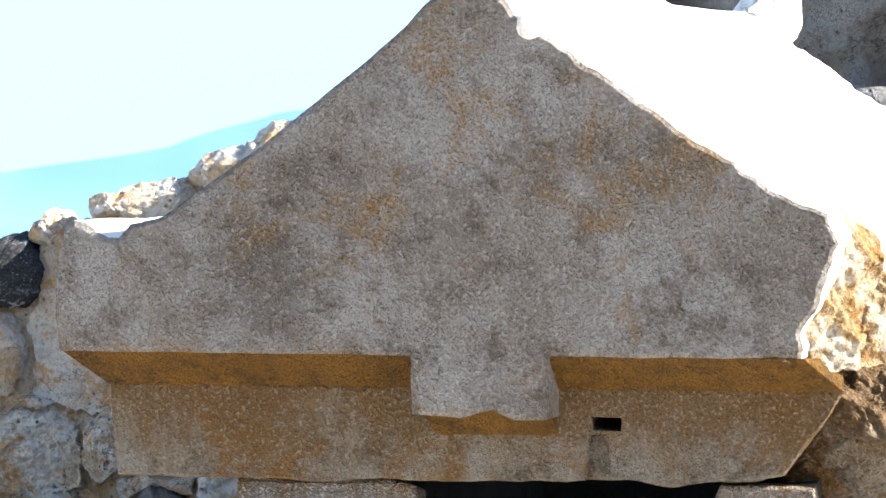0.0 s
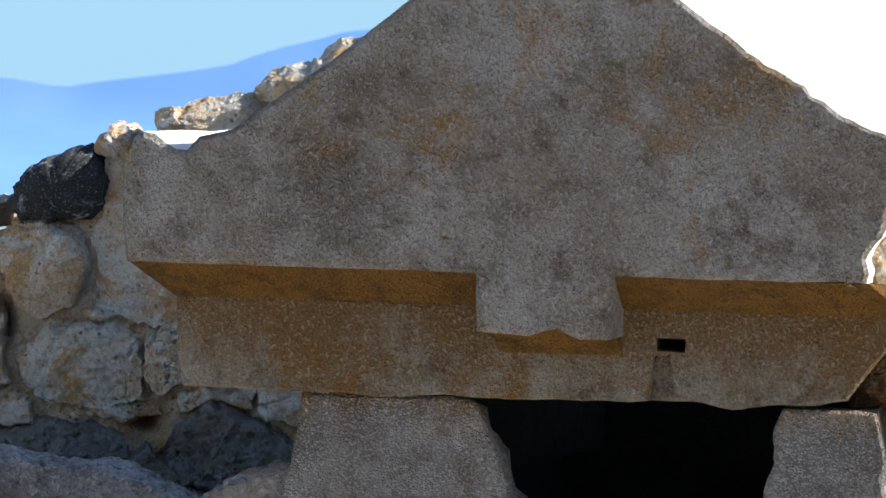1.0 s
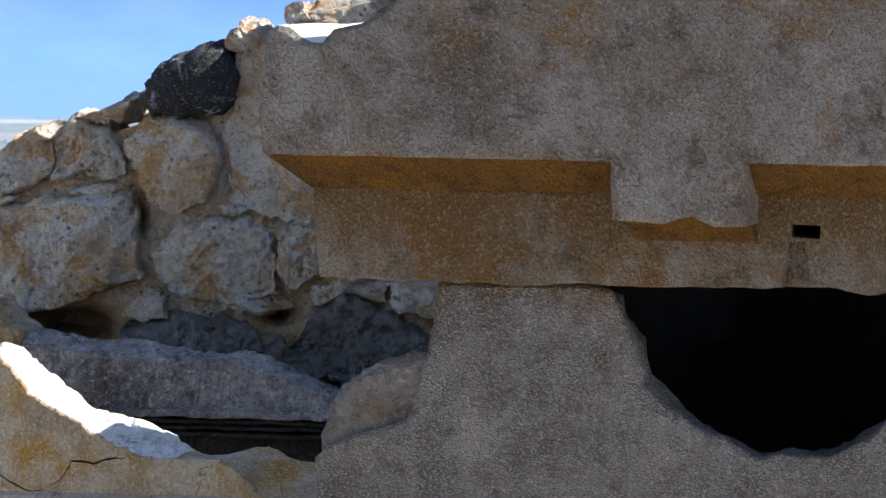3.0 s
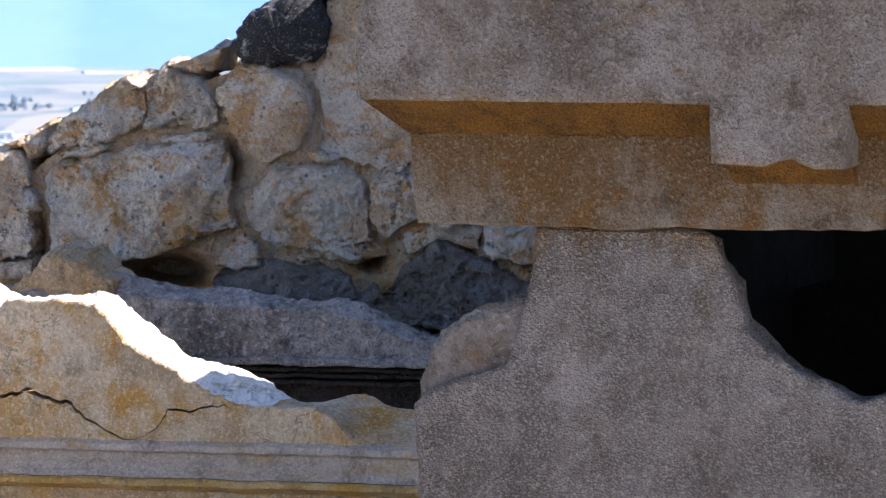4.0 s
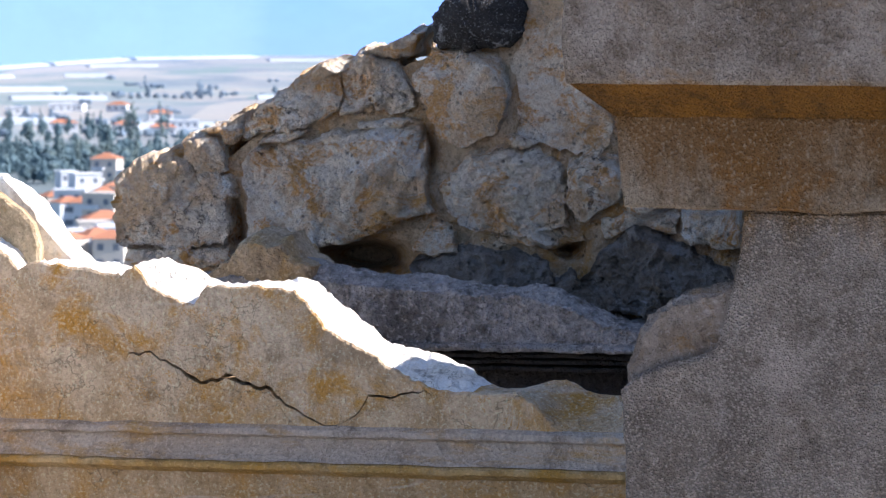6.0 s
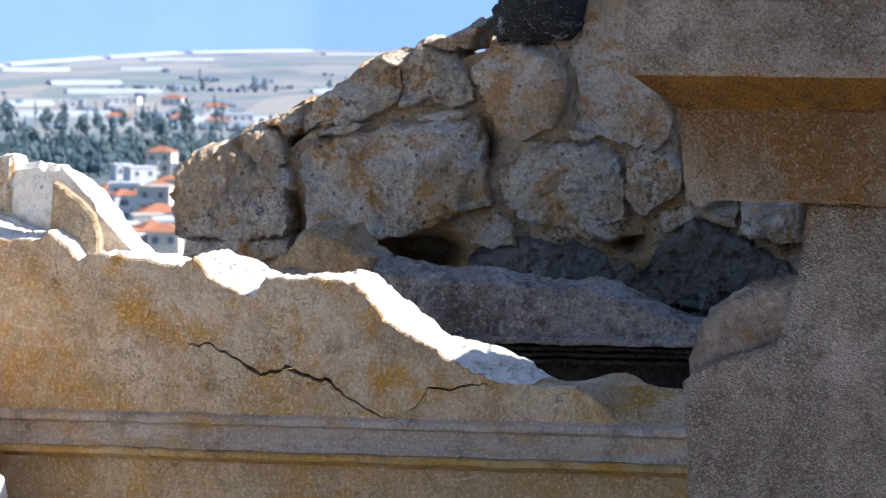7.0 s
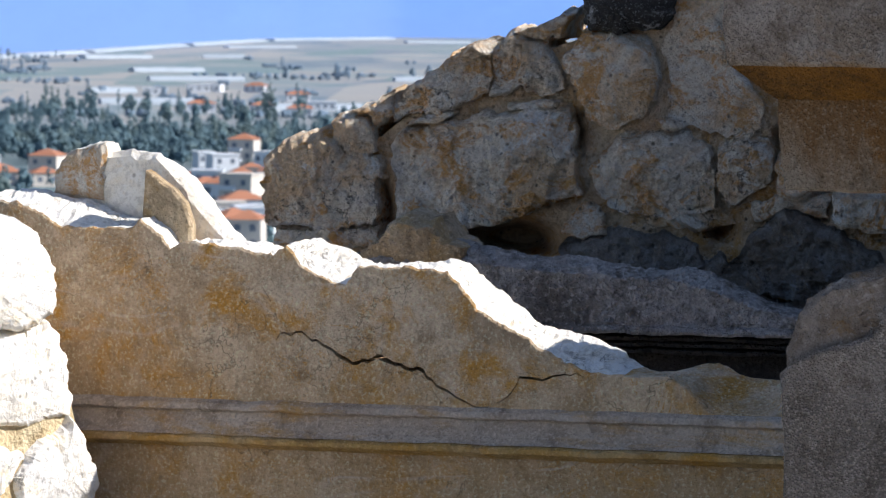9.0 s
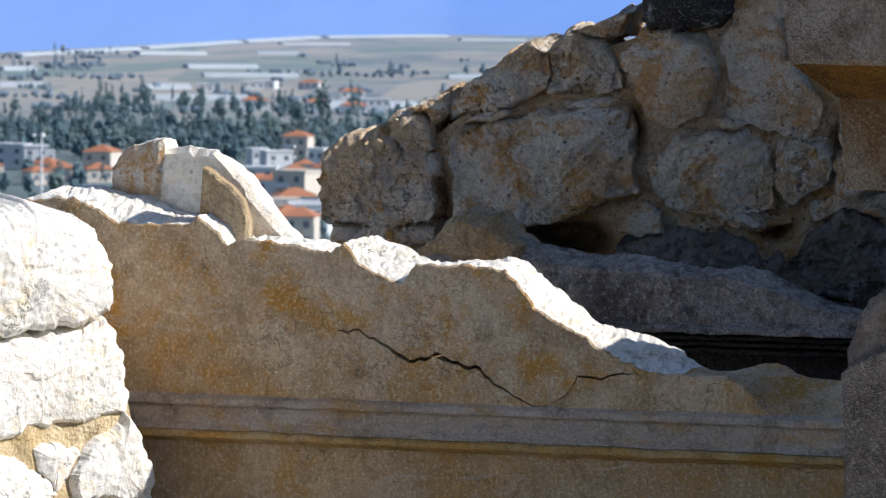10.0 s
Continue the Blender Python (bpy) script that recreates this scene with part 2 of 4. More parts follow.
M_BLACK = rubble_material("black_boulder_stone", (0.028, 0.027, 0.027), (0.04, 0.039, 0.039), (0.07, 0.055, 0.04), (0.42, 0.44, 0.46), (0.01, 0.01, 0.01), (0.60, 0.72), (0.60, 0.66), 0.3, 0.0, 4.0, 0.3, 0.2)
M_CLIFF = rubble_material("grey_cliff_rock", (0.30, 0.27, 0.25), (0.38, 0.36, 0.345), (0.34, 0.23, 0.13), (0.55, 0.53, 0.51), (0.06, 0.05, 0.045), (0.58, 0.7), (0.56, 0.66), 2.0, 0.0, 1.6)


# ---- builders ----
def part(name, bm, material, parent=None, label="", smooth=False):
    """One mesh object from a bmesh, under a thing or a part."""
    me = bpy.data.meshes.new(name)
    bm.normal_update()
    bm.to_mesh(me)
    bm.free()
    for one in material if isinstance(material, tuple) else (material,):
        me.materials.append(one)
    if smooth:
        for p in me.polygons:
            p.use_smooth = True
    ob = new(name, me)
    if parent:
        ob.parent = parent
    if label:
        ob["label"] = label
    return ob


def empty(name, m, **tags):
    ob = new(name)
    ob.matrix_world = m
    return tagged(ob, **tags)


def jitter(x, y, z, scale, amp, seed):
    """A smooth random offset, in two octaves."""
    p = Vector((x, y, z)) * scale + Vector((seed * 7.3, seed * 3.1, seed * 5.7))
    return (noise.noise_vector(p) + 0.55 * noise.noise_vector(p * 2.7) + 0.3 * noise.noise_vector(p * 6.1)) * amp


def chisel(p, scale, seed):
    """Height of a surface split into tilted facets, about 1 / scale across."""
    q = Vector((p[0] * scale, p[1] * scale, seed * 3.7))
    far, spots = noise.voronoi(q)
    total, height = 0.0, 0.0
    for d, c in zip(far[:3], spots[:3]):
        w = 1.0 / (d + 0.02) ** 5
        k = noise.noise_vector(c * 5.3 + Vector((seed, 1.7, 0.3)))
        height += w * (k.x * (q.x - c.x) * 1.6 + k.y * (q.y - c.y) * 1.6 + k.z * 0.8)
        total += w
    return height / total


def resample(points, step):
    """Points (x, z, roughness, lift) along a closed outline, about step apart."""
    out = []
    for a, b in zip(points, points[1:] + points[:1]):
        n = max(1, round(math.hypot(b[0] - a[0], b[1] - a[1]) / step))
        for i in range(n):
            k = i / n
            out.append(tuple(a[j] + (b[j] - a[j]) * k for j in range(4)))
    return out


def fill4(points):
    return [tuple(p) + (0.002, 0.0)[len(p) - 2:] for p in points]


def slab(outline, along, holes=(), step=0.02, rings=5, bevel=0.006, seed=1, y0=0.0):
    """A stone slab: an outline in x and z, worn along its front edge, swept along a vector. Roughness breaks the edge; lift raises the far edge."""
    bm = bmesh.new()
    along = Vector(along)
    loops = [(fill4(outline), 1.0)] + [(fill4(h), -1.0) for h in holes]
    ends = []
    for pts, sign in loops:
        pts = resample(pts, step) if sign > 0 else pts
        n = len(pts)
        area = sum(pts[i][0] * pts[(i + 1) % n][1] - pts[(i + 1) % n][0] * pts[i][1] for i in range(n))
        turn = 1.0 if area > 0 else -1.0
        grid = []
        for r in range(rings + 2):
            k = 0.0 if r < 2 else (r - 1) / rings
            row = []
            for i, (x, z, rough, lift) in enumerate(pts):
                o = jitter(x, k * along.y, z, 9.0, rough, seed)
                if rough >= 0.0075 and sign > 0:
                    o += jitter(x, k * along.y, z, 45.0, 0.006, seed + 3)
                xx, zz = x + o.x + along.x * k, z + o.z + along.z * k + lift * min(1.0, k * 1.0)
                yy = y0 + along.y * k + (bevel * 0.0 if r == 0 else (bevel if r == 1 else 0.0))
                if r == 0:
                    a, b = pts[i - 1], pts[(i + 1) % n]
                    tx, tz = b[0] - a[0], b[1] - a[1]
                    size = math.hypot(tx, tz) or 1.0
                    wear = bevel * (1 + 0.6 * noise.noise(Vector((x * 12, z * 12, seed)))) * (1.0 if sign > 0 else 0.02)
                    xx += -tz / size * turn * sign * wear
                    zz += tx / size * turn * sign * wear
                row.append(bm.verts.new((xx, yy, zz)))
            grid.append(row)
        for r in range(len(grid) - 1):
            for i in range(n):
                j = (i + 1) % n
                f = bm.faces.new((grid[r][i], grid[r][j], grid[r + 1][j], grid[r + 1][i]))
                if r > 0 and pts[i][2] >= 0.0075 and pts[j][2] >= 0.0075:
                    f.material_index = 1
        ends.append((grid[0], grid[-1]))
    for side in (0, 1):
        edges = []
        for pair in ends:
            row = pair[side]
            for i in range(len(row)):
                e = bm.edges.get((row[i], row[(i + 1) % len(row)]))
                edges.append(e)
        bmesh.ops.triangle_fill(bm, use_beauty=True, use_dissolve=False, edges=edges)
    bmesh.ops.recalc_face_normals(bm, faces=bm.faces)
    return bm


def rock(w, d, h, seed, boxy=3.0, chips=9, amp=0.03, level=3, scale=None):
    """A rough stone of the given size about its middle: a swollen box with chipped faces and a broken skin."""
    bm = bmesh.new()
    bmesh.ops.create_icosphere(bm, subdivisions=level, radius=1.0)
    rnd = random.Random(seed)
    planes = [(Vector((rnd.gauss(0, 1), rnd.gauss(0, 1), rnd.gauss(0, 1))).normalized(), rnd.uniform(0.68, 0.95)) for _ in range(chips)]
    size = max(w, d, h)
    freq = scale or 2.2 / size
    for v in bm.verts:
        p = v.co
        q = (abs(p.x) ** boxy + abs(p.y) ** boxy + abs(p.z) ** boxy) ** (1 / boxy)
        p = p / q
        for nrm, dist in planes:
            over = p.dot(nrm) - dist * 1.1
            if over > 0:
                p = p - nrm * over
        p = Vector((p.x * w / 2, p.y * d / 2, p.z * h / 2))
        o = jitter(p.x, p.y, p.z, freq, amp * size, seed)
        if level > 4:
            s = p * freq * 9 + Vector((seed, 0, 0))
            o += p.normalized() * (abs(noise.noise(s)) + 0.5 * abs(noise.noise(s * 2.3)) - 0.4) * amp * size * 0.55
        v.co = p + o
    return bm


def block(outline, depth, bulge, rough, seed, step=0.009, rings=22, facets=1.0):
    """A wall stone seen on its face: a knobbly face inside an uneven outline, with sides that run back into the wall. Face at y = 0."""
    bm = bmesh.new()
    pts = resample(fill4(outline), step)
    n = len(pts)
    cx, cz = sum(p[0] for p in pts) / n, sum(p[1] for p in pts) / n
    high = max(p[1] for p in pts)
    rnd = random.Random(seed)
    slopes = [(rnd.uniform(-0.25, 0.25), rnd.uniform(-0.35, 0.25), rnd.uniform(-0.02, 0.02)) for _ in range(4)]
    rows = []
    for r in range(-1, rings + 3):
        row = []
        for x, z, _, _ in pts:
            edge = jitter(x, 0, z, 14, 0.016, seed) + jitter(x, 0, z, 40, 0.006, seed + 1)
            x, z = x + edge.x, z + edge.z
            f = 1.0 if r < 3 else 1 - (r - 2) / (rings + 1)
            px, pz = cx + (x - cx) * f, cz + (z - cz) * f
            if r < 0:
                row.append(bm.verts.new((px, depth, pz)))
                continue
            if r < 2:
                top = max(0.0, (z - cz) / (high - cz)) ** 0.5 if z > cz else 0.0
                back = jitter(x, r, z, 11, 0.012, seed)
                row.append(bm.verts.new((px + back.x * 0.5, (0.20 if r == 0 else 0.07) + back.y, pz + top * (0.03 if r == 0 else 0.016) + back.z * 0.5)))
                continue
            inner = min(1.0, (1 - f) * 11)
            face = max(a * (px - cx) + b * (pz - cz) + c for a, b, c in slopes)
            lean = max(0.0, (z - cz) / (high - cz))
            facet = 0.05 * min(1.0, facets) * lean * max(0.0, (f - 0.82) / 0.18) * (0.4 + 1.2 * abs(noise.noise(Vector((x * 8, seed, 3)))))
            q = Vector((px, seed * 1.7, pz))
            o = chisel((px, pz), 9.0, seed) * 1.1 + chisel((px, pz), 24.0, seed + 5) * 0.5 + noise.noise(q * 60) * 0.22
            row.append(bm.verts.new((px, 0.018 * (1 - inner) - bulge * inner * (1 - f * f) * 0.5 + face * inner * 0.55 * facets + o * rough * (0.5 + 0.5 * inner) + facet, pz)))
        rows.append(row)
    for a, b in zip(rows, rows[1:]):
        for i in range(n):
            j = (i + 1) % n
            bm.faces.new((a[i], a[j], b[j], b[i]))
    bm.faces.new(rows[-1])
    bm.faces.new(rows[0])
    bmesh.ops.recalc_face_normals(bm, faces=bm.faces)
    return bm


def stone(name, parent, place, size, seed, material, tilt=0.0, label="", turn=0.0, **kw):
    ob = part(name, rock(*size, seed, **kw), material, parent, label)
    ob.matrix_basis = pose(*place, 0, tilt, turn)
    return ob


def bar(profile, length, x0, seed=1, step=0.03, rough=0.002, rise=0.0):
    """A moulding: a profile in y and z, drawn along x."""
    bm = bmesh.new()
    n = max(2, int(length / step))
    rows = []
    for i in range(n + 1):
        x = x0 + length * i / n
        rows.append([bm.verts.new((x, y + jitter(x, 0, 0, 11, rough, seed).y, z + rise * x + jitter(x, z, 1, 11, rough, seed).z)) for y, z in profile])
    for a, b in zip(rows, rows[1:]):
        for i in range(len(profile)):
            j = (i + 1) % len(profile)
            bm.faces.new((a[i], a[j], b[j], b[i]))
    bm.faces.new(rows[0])
    bm.faces.new(rows[-1])
    bmesh.ops.recalc_face_normals(bm, faces=bm.faces)
    return bm


def wedge(x0, x1, y_top, b0, b1, y_low, z1, z0):
    """A sloping course under an overhang, mitred at its free end."""
    bm = bmesh.new()
    n = 30
    top, low, back = [], [], []
    for i in range(n + 1):
        k = i / n
        w = jitter(k * 3, z0, 0, 6, 0.0025, 4)
        top.append(bm.verts.new((x0 + (x1 - x0) * k, y_top, z1)))
        low.append(bm.verts.new((b0 + (b1 - b0) * k, y_low + w.y, z0 + w.z)))
        back.append(bm.verts.new((b0 + (b1 - b0) * k, 0.10, z1)))
    for i in range(n):
        bm.faces.new((low[i], low[i + 1], top[i + 1], top[i]))
        bm.faces.new((top[i], top[i + 1], back[i + 1], back[i]))
        bm.faces.new((back[i], back[i + 1], low[i + 1], low[i]))
    bm.faces.new((low[0], top[0], back[0]))
    bm.faces.new((low[-1], back[-1], top[-1]))
    bmesh.ops.recalc_face_normals(bm, faces=bm.faces)
    return bm


def rough_face(x0, x1, top, y, step, amp, seed, scale=3.0, z0=0.0, thick=0.4, dents=(), split=0.0):
    """A rough upright face under an uneven top line, with a top and a back."""
    bm = bmesh.new()
    nx = int((x1 - x0) / step)
    rows = []
    nz = int((max(b for a, b in top) - z0) / step)
    for i in range(nx + 1):
        x = x0 + (x1 - x0) * i / nx
        t = float(np.interp(x, [a for a, b in top], [b for a, b in top]))
        yy = y(x) if callable(y) else y
        col = []
        for k in range(nz + 1):
            z = z0 + (t - z0) * k / nz
            o = jitter(x, yy, z, scale, amp, seed)
            if split:
                o = o + Vector((0, split * (chisel((x, z), 1.6 * scale, seed) + 0.45 * chisel((x, z), 4.2 * scale, seed + 2)), 0))
            sink = sum(d * math.exp(-((x - a) / w) ** 2 - ((z - c) / h) ** 2) for a, c, w, h, d in dents)
            col.append(bm.verts.new((x + o.x * 0.4, yy + o.y + sink, z + o.z * (0.5 if k else 0))))
        for k in range(1, 4):
            o = jitter(x, yy + thick * k / 3, t, scale, amp, seed)
            col.append(bm.verts.new((x + o.x * 0.4, yy + thick * k / 3, t + o.z * 0.8)))
        col.append(bm.verts.new((x, yy + thick, z0)))
        rows.append(col)
    for a, b in zip(rows, rows[1:]):
        for k in range(len(a) - 1):
            bm.faces.new((a[k], b[k], b[k + 1], a[k + 1]))
    bm.faces.new(rows[0])
    bm.faces.new(rows[-1])
    bmesh.ops.recalc_face_normals(bm, faces=bm.faces)
    return bm


# ---- ground, plain and mountains ----
def ground_height(x, y):
    hill = -0.45 - max(0.0, y - 15.0) * 0.17 if y > 15 else (0.0 if y < 14 else -0.45 * (y - 14))
    return max(hill, -48.0)


def ground():
    bm = bmesh.new()
    ys = [-40, -10, 0, 4, 8, 10, 12, 13, 14, 14.5, 15, 16, 18, 22, 30, 50, 90, 150, 220, 300, 400, 600, 900, 1300, 2000, 3000, 4000, 4900]
    rows = []
    for y in ys:
        half = 60 + max(0, y) * 0.9
        rows.append([bm.verts.new((half * (i / 12 - 1), y, ground_height(0, y) + (0.02 * noise.noise(Vector((i, y, 0)) * 3) if y < 14 else 0))) for i in range(25)])
    for a, b in zip(rows, rows[1:]):
        for i in range(24):
            bm.faces.new((a[i], a[i + 1], b[i + 1], b[i]))
    n = Nodes("haze_tinted_fields")
    tones = []
    for size, squeeze in ((0.016, (1.0, 0.20, 0.0)), (0.03, (0.7, 0.45, 0.0))):
        cell = n.add("ShaderNodeTexVoronoi", Scale=size)
        m = n.tree.nodes.new("ShaderNodeVectorMath")
        m.operation = "MULTIPLY"
        m.inputs[1].default_value = squeeze
        n.link(n.pos, m.inputs[0])
        n.link(m.outputs[0], cell.inputs["Vector"])
        sep = n.tree.nodes.new("ShaderNodeSeparateColor")
        n.link(cell.outputs["Color"], sep.inputs[0])
        tones.append(sep)
    # blue-grey distance haze is mixed into the field colours
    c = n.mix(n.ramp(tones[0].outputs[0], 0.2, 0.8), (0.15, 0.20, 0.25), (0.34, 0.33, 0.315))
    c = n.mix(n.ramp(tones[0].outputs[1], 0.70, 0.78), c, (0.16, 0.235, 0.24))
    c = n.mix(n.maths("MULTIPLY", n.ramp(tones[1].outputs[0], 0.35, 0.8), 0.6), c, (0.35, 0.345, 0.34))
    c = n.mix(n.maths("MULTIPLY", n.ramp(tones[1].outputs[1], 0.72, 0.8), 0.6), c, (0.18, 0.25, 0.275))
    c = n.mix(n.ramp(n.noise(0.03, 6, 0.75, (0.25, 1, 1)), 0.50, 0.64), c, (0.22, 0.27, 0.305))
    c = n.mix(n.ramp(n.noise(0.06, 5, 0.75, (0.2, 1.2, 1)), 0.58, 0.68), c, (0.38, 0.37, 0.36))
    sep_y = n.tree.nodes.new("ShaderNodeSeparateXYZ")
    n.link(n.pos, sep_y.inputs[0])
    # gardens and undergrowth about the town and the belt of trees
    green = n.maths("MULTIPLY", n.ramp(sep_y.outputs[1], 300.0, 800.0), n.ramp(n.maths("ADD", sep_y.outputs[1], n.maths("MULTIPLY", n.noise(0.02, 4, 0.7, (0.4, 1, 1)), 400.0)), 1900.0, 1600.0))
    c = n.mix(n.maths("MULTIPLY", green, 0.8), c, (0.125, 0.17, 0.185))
    # near soil, mostly unseen, is kept pale to bounce warm light into shaded stone
    soil = n.mix(n.ramp(n.noise(2.0, 6, 0.7), 0.35, 0.65), (0.58, 0.52, 0.44), (0.47, 0.415, 0.34))
    c = n.mix(n.ramp(sep_y.outputs[1], 15.0, 24.0), soil, c)
    return tagged(part("ground", bm, n.finish(c, 0.95)), "dry stony hilltop falling to a plain of haze-tinted fields", "ground", kind="structure")


ground()


# distance haze given as emission, so the far slopes light themselves
def haze_glow_material(name, colour, strength):
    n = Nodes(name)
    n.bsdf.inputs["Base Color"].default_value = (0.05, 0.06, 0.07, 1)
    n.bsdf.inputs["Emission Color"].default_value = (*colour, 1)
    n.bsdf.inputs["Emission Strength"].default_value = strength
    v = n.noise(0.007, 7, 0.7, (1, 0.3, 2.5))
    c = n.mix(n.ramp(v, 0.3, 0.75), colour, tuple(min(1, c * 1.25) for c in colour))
    # haze is painted into the glow: thicker towards the foot, dimmer at the crest
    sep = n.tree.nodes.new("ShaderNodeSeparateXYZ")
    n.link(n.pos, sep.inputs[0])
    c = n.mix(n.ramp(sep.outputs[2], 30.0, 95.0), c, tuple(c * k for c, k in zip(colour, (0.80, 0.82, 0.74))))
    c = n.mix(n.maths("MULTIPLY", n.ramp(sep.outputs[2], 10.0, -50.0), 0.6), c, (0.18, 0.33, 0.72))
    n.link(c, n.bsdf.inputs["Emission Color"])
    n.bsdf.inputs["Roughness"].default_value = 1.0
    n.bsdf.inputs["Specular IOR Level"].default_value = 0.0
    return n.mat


def mountain(feet, heights, colour, strength, label, seed):
    """A far ridge: a slope that climbs from the plain to an uneven crest; heights by x."""
    bm = bmesh.new()
    rows = []
    for k in range(9):
        row = []
        for i in range(161):
            x = -1600 + 20 * i
            h = float(np.interp(x, [a for a, b in heights], [b for a, b in heights]))
            h += 5 * noise.noise(Vector((x * 0.012, seed, 0))) + 3 * noise.noise(Vector((x * 0.05, seed, 1)))
            u = k / 8
            y = float(np.interp(x, [a for a, b in feet], [b for a, b in feet]))
            row.append(bm.verts.new((x, y + 240 * u + 30 * noise.noise(Vector((x * 0.01, u * 4, seed))), -52 + (h + 52) * u)))
        rows.append(row)
    for a, b in zip(rows, rows[1:]):
        for i in range(160):
            bm.faces.new((a[i], a[i + 1], b[i + 1], b[i]))
    return tagged(part("backdrop", bm, haze_glow_material("glowing_hazy_slope", colour, strength), smooth=True), label, "mountain", kind="structure")


mountain([(-1600, 2700), (-520, 2900), (-400, 4300), (-300, 4450), (1600, 4450)], [(-1600, 170), (-800, 160), (-360, 130), (-180, 108), (-86, 98), (26, 116), (101, 128), (163, 151), (226, 171), (400, 178), (700, 150), (1600, 90)], (0.135, 0.275, 0.70), 0.86, "blue mountain ridge beyond the plain, haze added as glow", 2)
mountain([(-1600, 4700), (1600, 4700)], [(-1600, 230), (-700, 160), (-300, 124), (-86, 112), (0, 100), (200, 95), (1600, 150)], (0.24, 0.42, 0.70), 0.72, "pale farther mountain range, haze added as glow", 5)



def sky_glow():
    """A glowing sheet that stands in for bright sky above the far ridges."""
    bm = bmesh.new()
    rows = [[bm.verts.new((-2600 + 260 * i, 4880, z)) for i in range(21)] for z in (-60, 150, 400, 900, 1600)]
    for a, b in zip(rows, rows[1:]):
        for i in range(20):
            bm.faces.new((a[i], a[i + 1], b[i + 1], b[i]))
    return tagged(part("backdrop", bm, haze_glow_material("glowing_haze", (0.33, 0.50, 0.66), 0.80)), "glowing backdrop sheet for the pale low sky", "sky", kind="structure")


sky_glow()

# ---- the gabled sarcophagus ----
AT_LID = pose(0.131, 7.504, 0, 0, 0, -11)
lid = empty("pediment_stone", AT_LID, label="broken grey limestone gabled block covering a sarcophagus chest", category="pediment stone")
# roughness 0.0078 gives the right slope and left ear the whitened sunlit tone
GABLE = [(-0.079, 1.467), (0.22, 1.466), (0.545, 1.466), (0.549, 1.363, 0.003), (0.638, 1.359, 0.005), (0.688, 1.372, 0.005), (0.728, 1.353, 0.005), (0.783, 1.356, 0.004), (0.788, 1.466), (1.112, 1.467), (1.234, 1.468, 0.01),
         (1.236, 1.502, 0.02), (1.248, 1.542, 0.02), (1.272, 1.591, 0.02), (1.296, 1.672, 0.012), (1.267, 1.722, 0.0078), (1.208, 1.742, 0.0078), (1.109, 1.803, 0.0078), (1.0, 1.872, 0.0078), (0.911, 1.936, 0.0078), (0.788, 2.02, 0.0078), (0.733, 2.055, 0.01),
         ] + [(0.69, 2.11, 0.008), (0.637, 2.136, 0.0078), (0.574, 2.089, 0.004), (0.534, 2.044, 0.003), (0.415, 1.942), (0.277, 1.832), (0.106, 1.706, 0.004, -0.09),
         (0.078, 1.691, 0.0078, -0.13), (0.046, 1.69, 0.0078, -0.15), (0.031, 1.664, 0.0078, -0.13), (0.006, 1.669, 0.0078, -0.13), (-0.035, 1.694, 0.0078, -0.12), (-0.056, 1.697, 0.0078), (-0.074, 1.685, 0.0078), (-0.085, 1.618, 0.003), (-0.087, 1.528, 0.003)]
EAVE = [(1.12, 1.47), (1.28, 1.455, 0.02), (1.38, 1.44, 0.03), (1.42, 1.55, 0.03), (1.40, 1.655, 0.02), (1.30, 1.70, 0.012), (1.12, 1.74, 0.004)]
part("broken_eave", slab(EAVE, (0.3, 2.28, 0.08), step=0.025, rings=16, bevel=0.03, seed=14, y0=0.33), (M_BREAK_LIT, M_BREAK_LIT), lid, "broken end of the eave")
part("broken_corner", block([(0.0, 1.47), (0.07, 1.435), (0.16, 1.44), (0.25, 1.46), (0.27, 1.58), (0.25, 1.69), (0.07, 1.70), (0.05, 1.62), (0.02, 1.55)], 0.16, 0.03, 0.034, 91, 0.006, 34), M_OCHRE, lid, "ochre and white fractured corner").matrix_basis = pose(1.215, -0.072, 0, 0, 0, 48)
# the dark rim colour stands in for missing shade on this underside
stone("broken_underside", lid, (1.33, 0.34, 1.345), (0.34, 0.5, 0.27), 95, M_RIM, 12, "fractured underside, shade put into its dark colour", 40, level=6, amp=0.07, boxy=4.0, chips=16)
stone("chip", lid, (0.755, -0.035, 2.045), (0.075, 0.06, 0.07), 92, M_BREAK_LIT, 20, "pale chipped notch", 30, level=3, amp=0.06)
stone("acroterion", lid, (1.088, 2.57, 2.224), (0.16, 0.2, 0.18), 93, M_BREAK_LIT, 5, "worn stump of an acroterion", level=4, amp=0.04)
part("gable", slab(GABLE, (0.428, 2.695, 0.088), step=0.018, rings=14, bevel=0.009, seed=3, y0=-0.06), (M_LID, M_BREAK_LIT), lid)
RIM = [(-0.006, 1.412, 0.003), (0.0, 1.326, 0.002), (0.01, 1.246, 0.003), (0.313, 1.241, 0.005), (0.514, 1.242, 0.005), (0.814, 1.243, 0.005), (0.849, 1.246, 0.003), (0.856, 1.326, 0.002), (0.882, 1.327, 0.002), (0.896, 1.250, 0.004), (0.93, 1.247, 0.0072), (1.0, 1.238, 0.0072), (1.063, 1.244, 0.0074), (1.2, 1.259, 0.0074), (1.259, 1.344, 0.0074),
       (1.303, 1.413, 0.0074)]
SLOT = [(0.858, 1.359), (0.911, 1.358), (0.91, 1.334), (0.86, 1.335)]
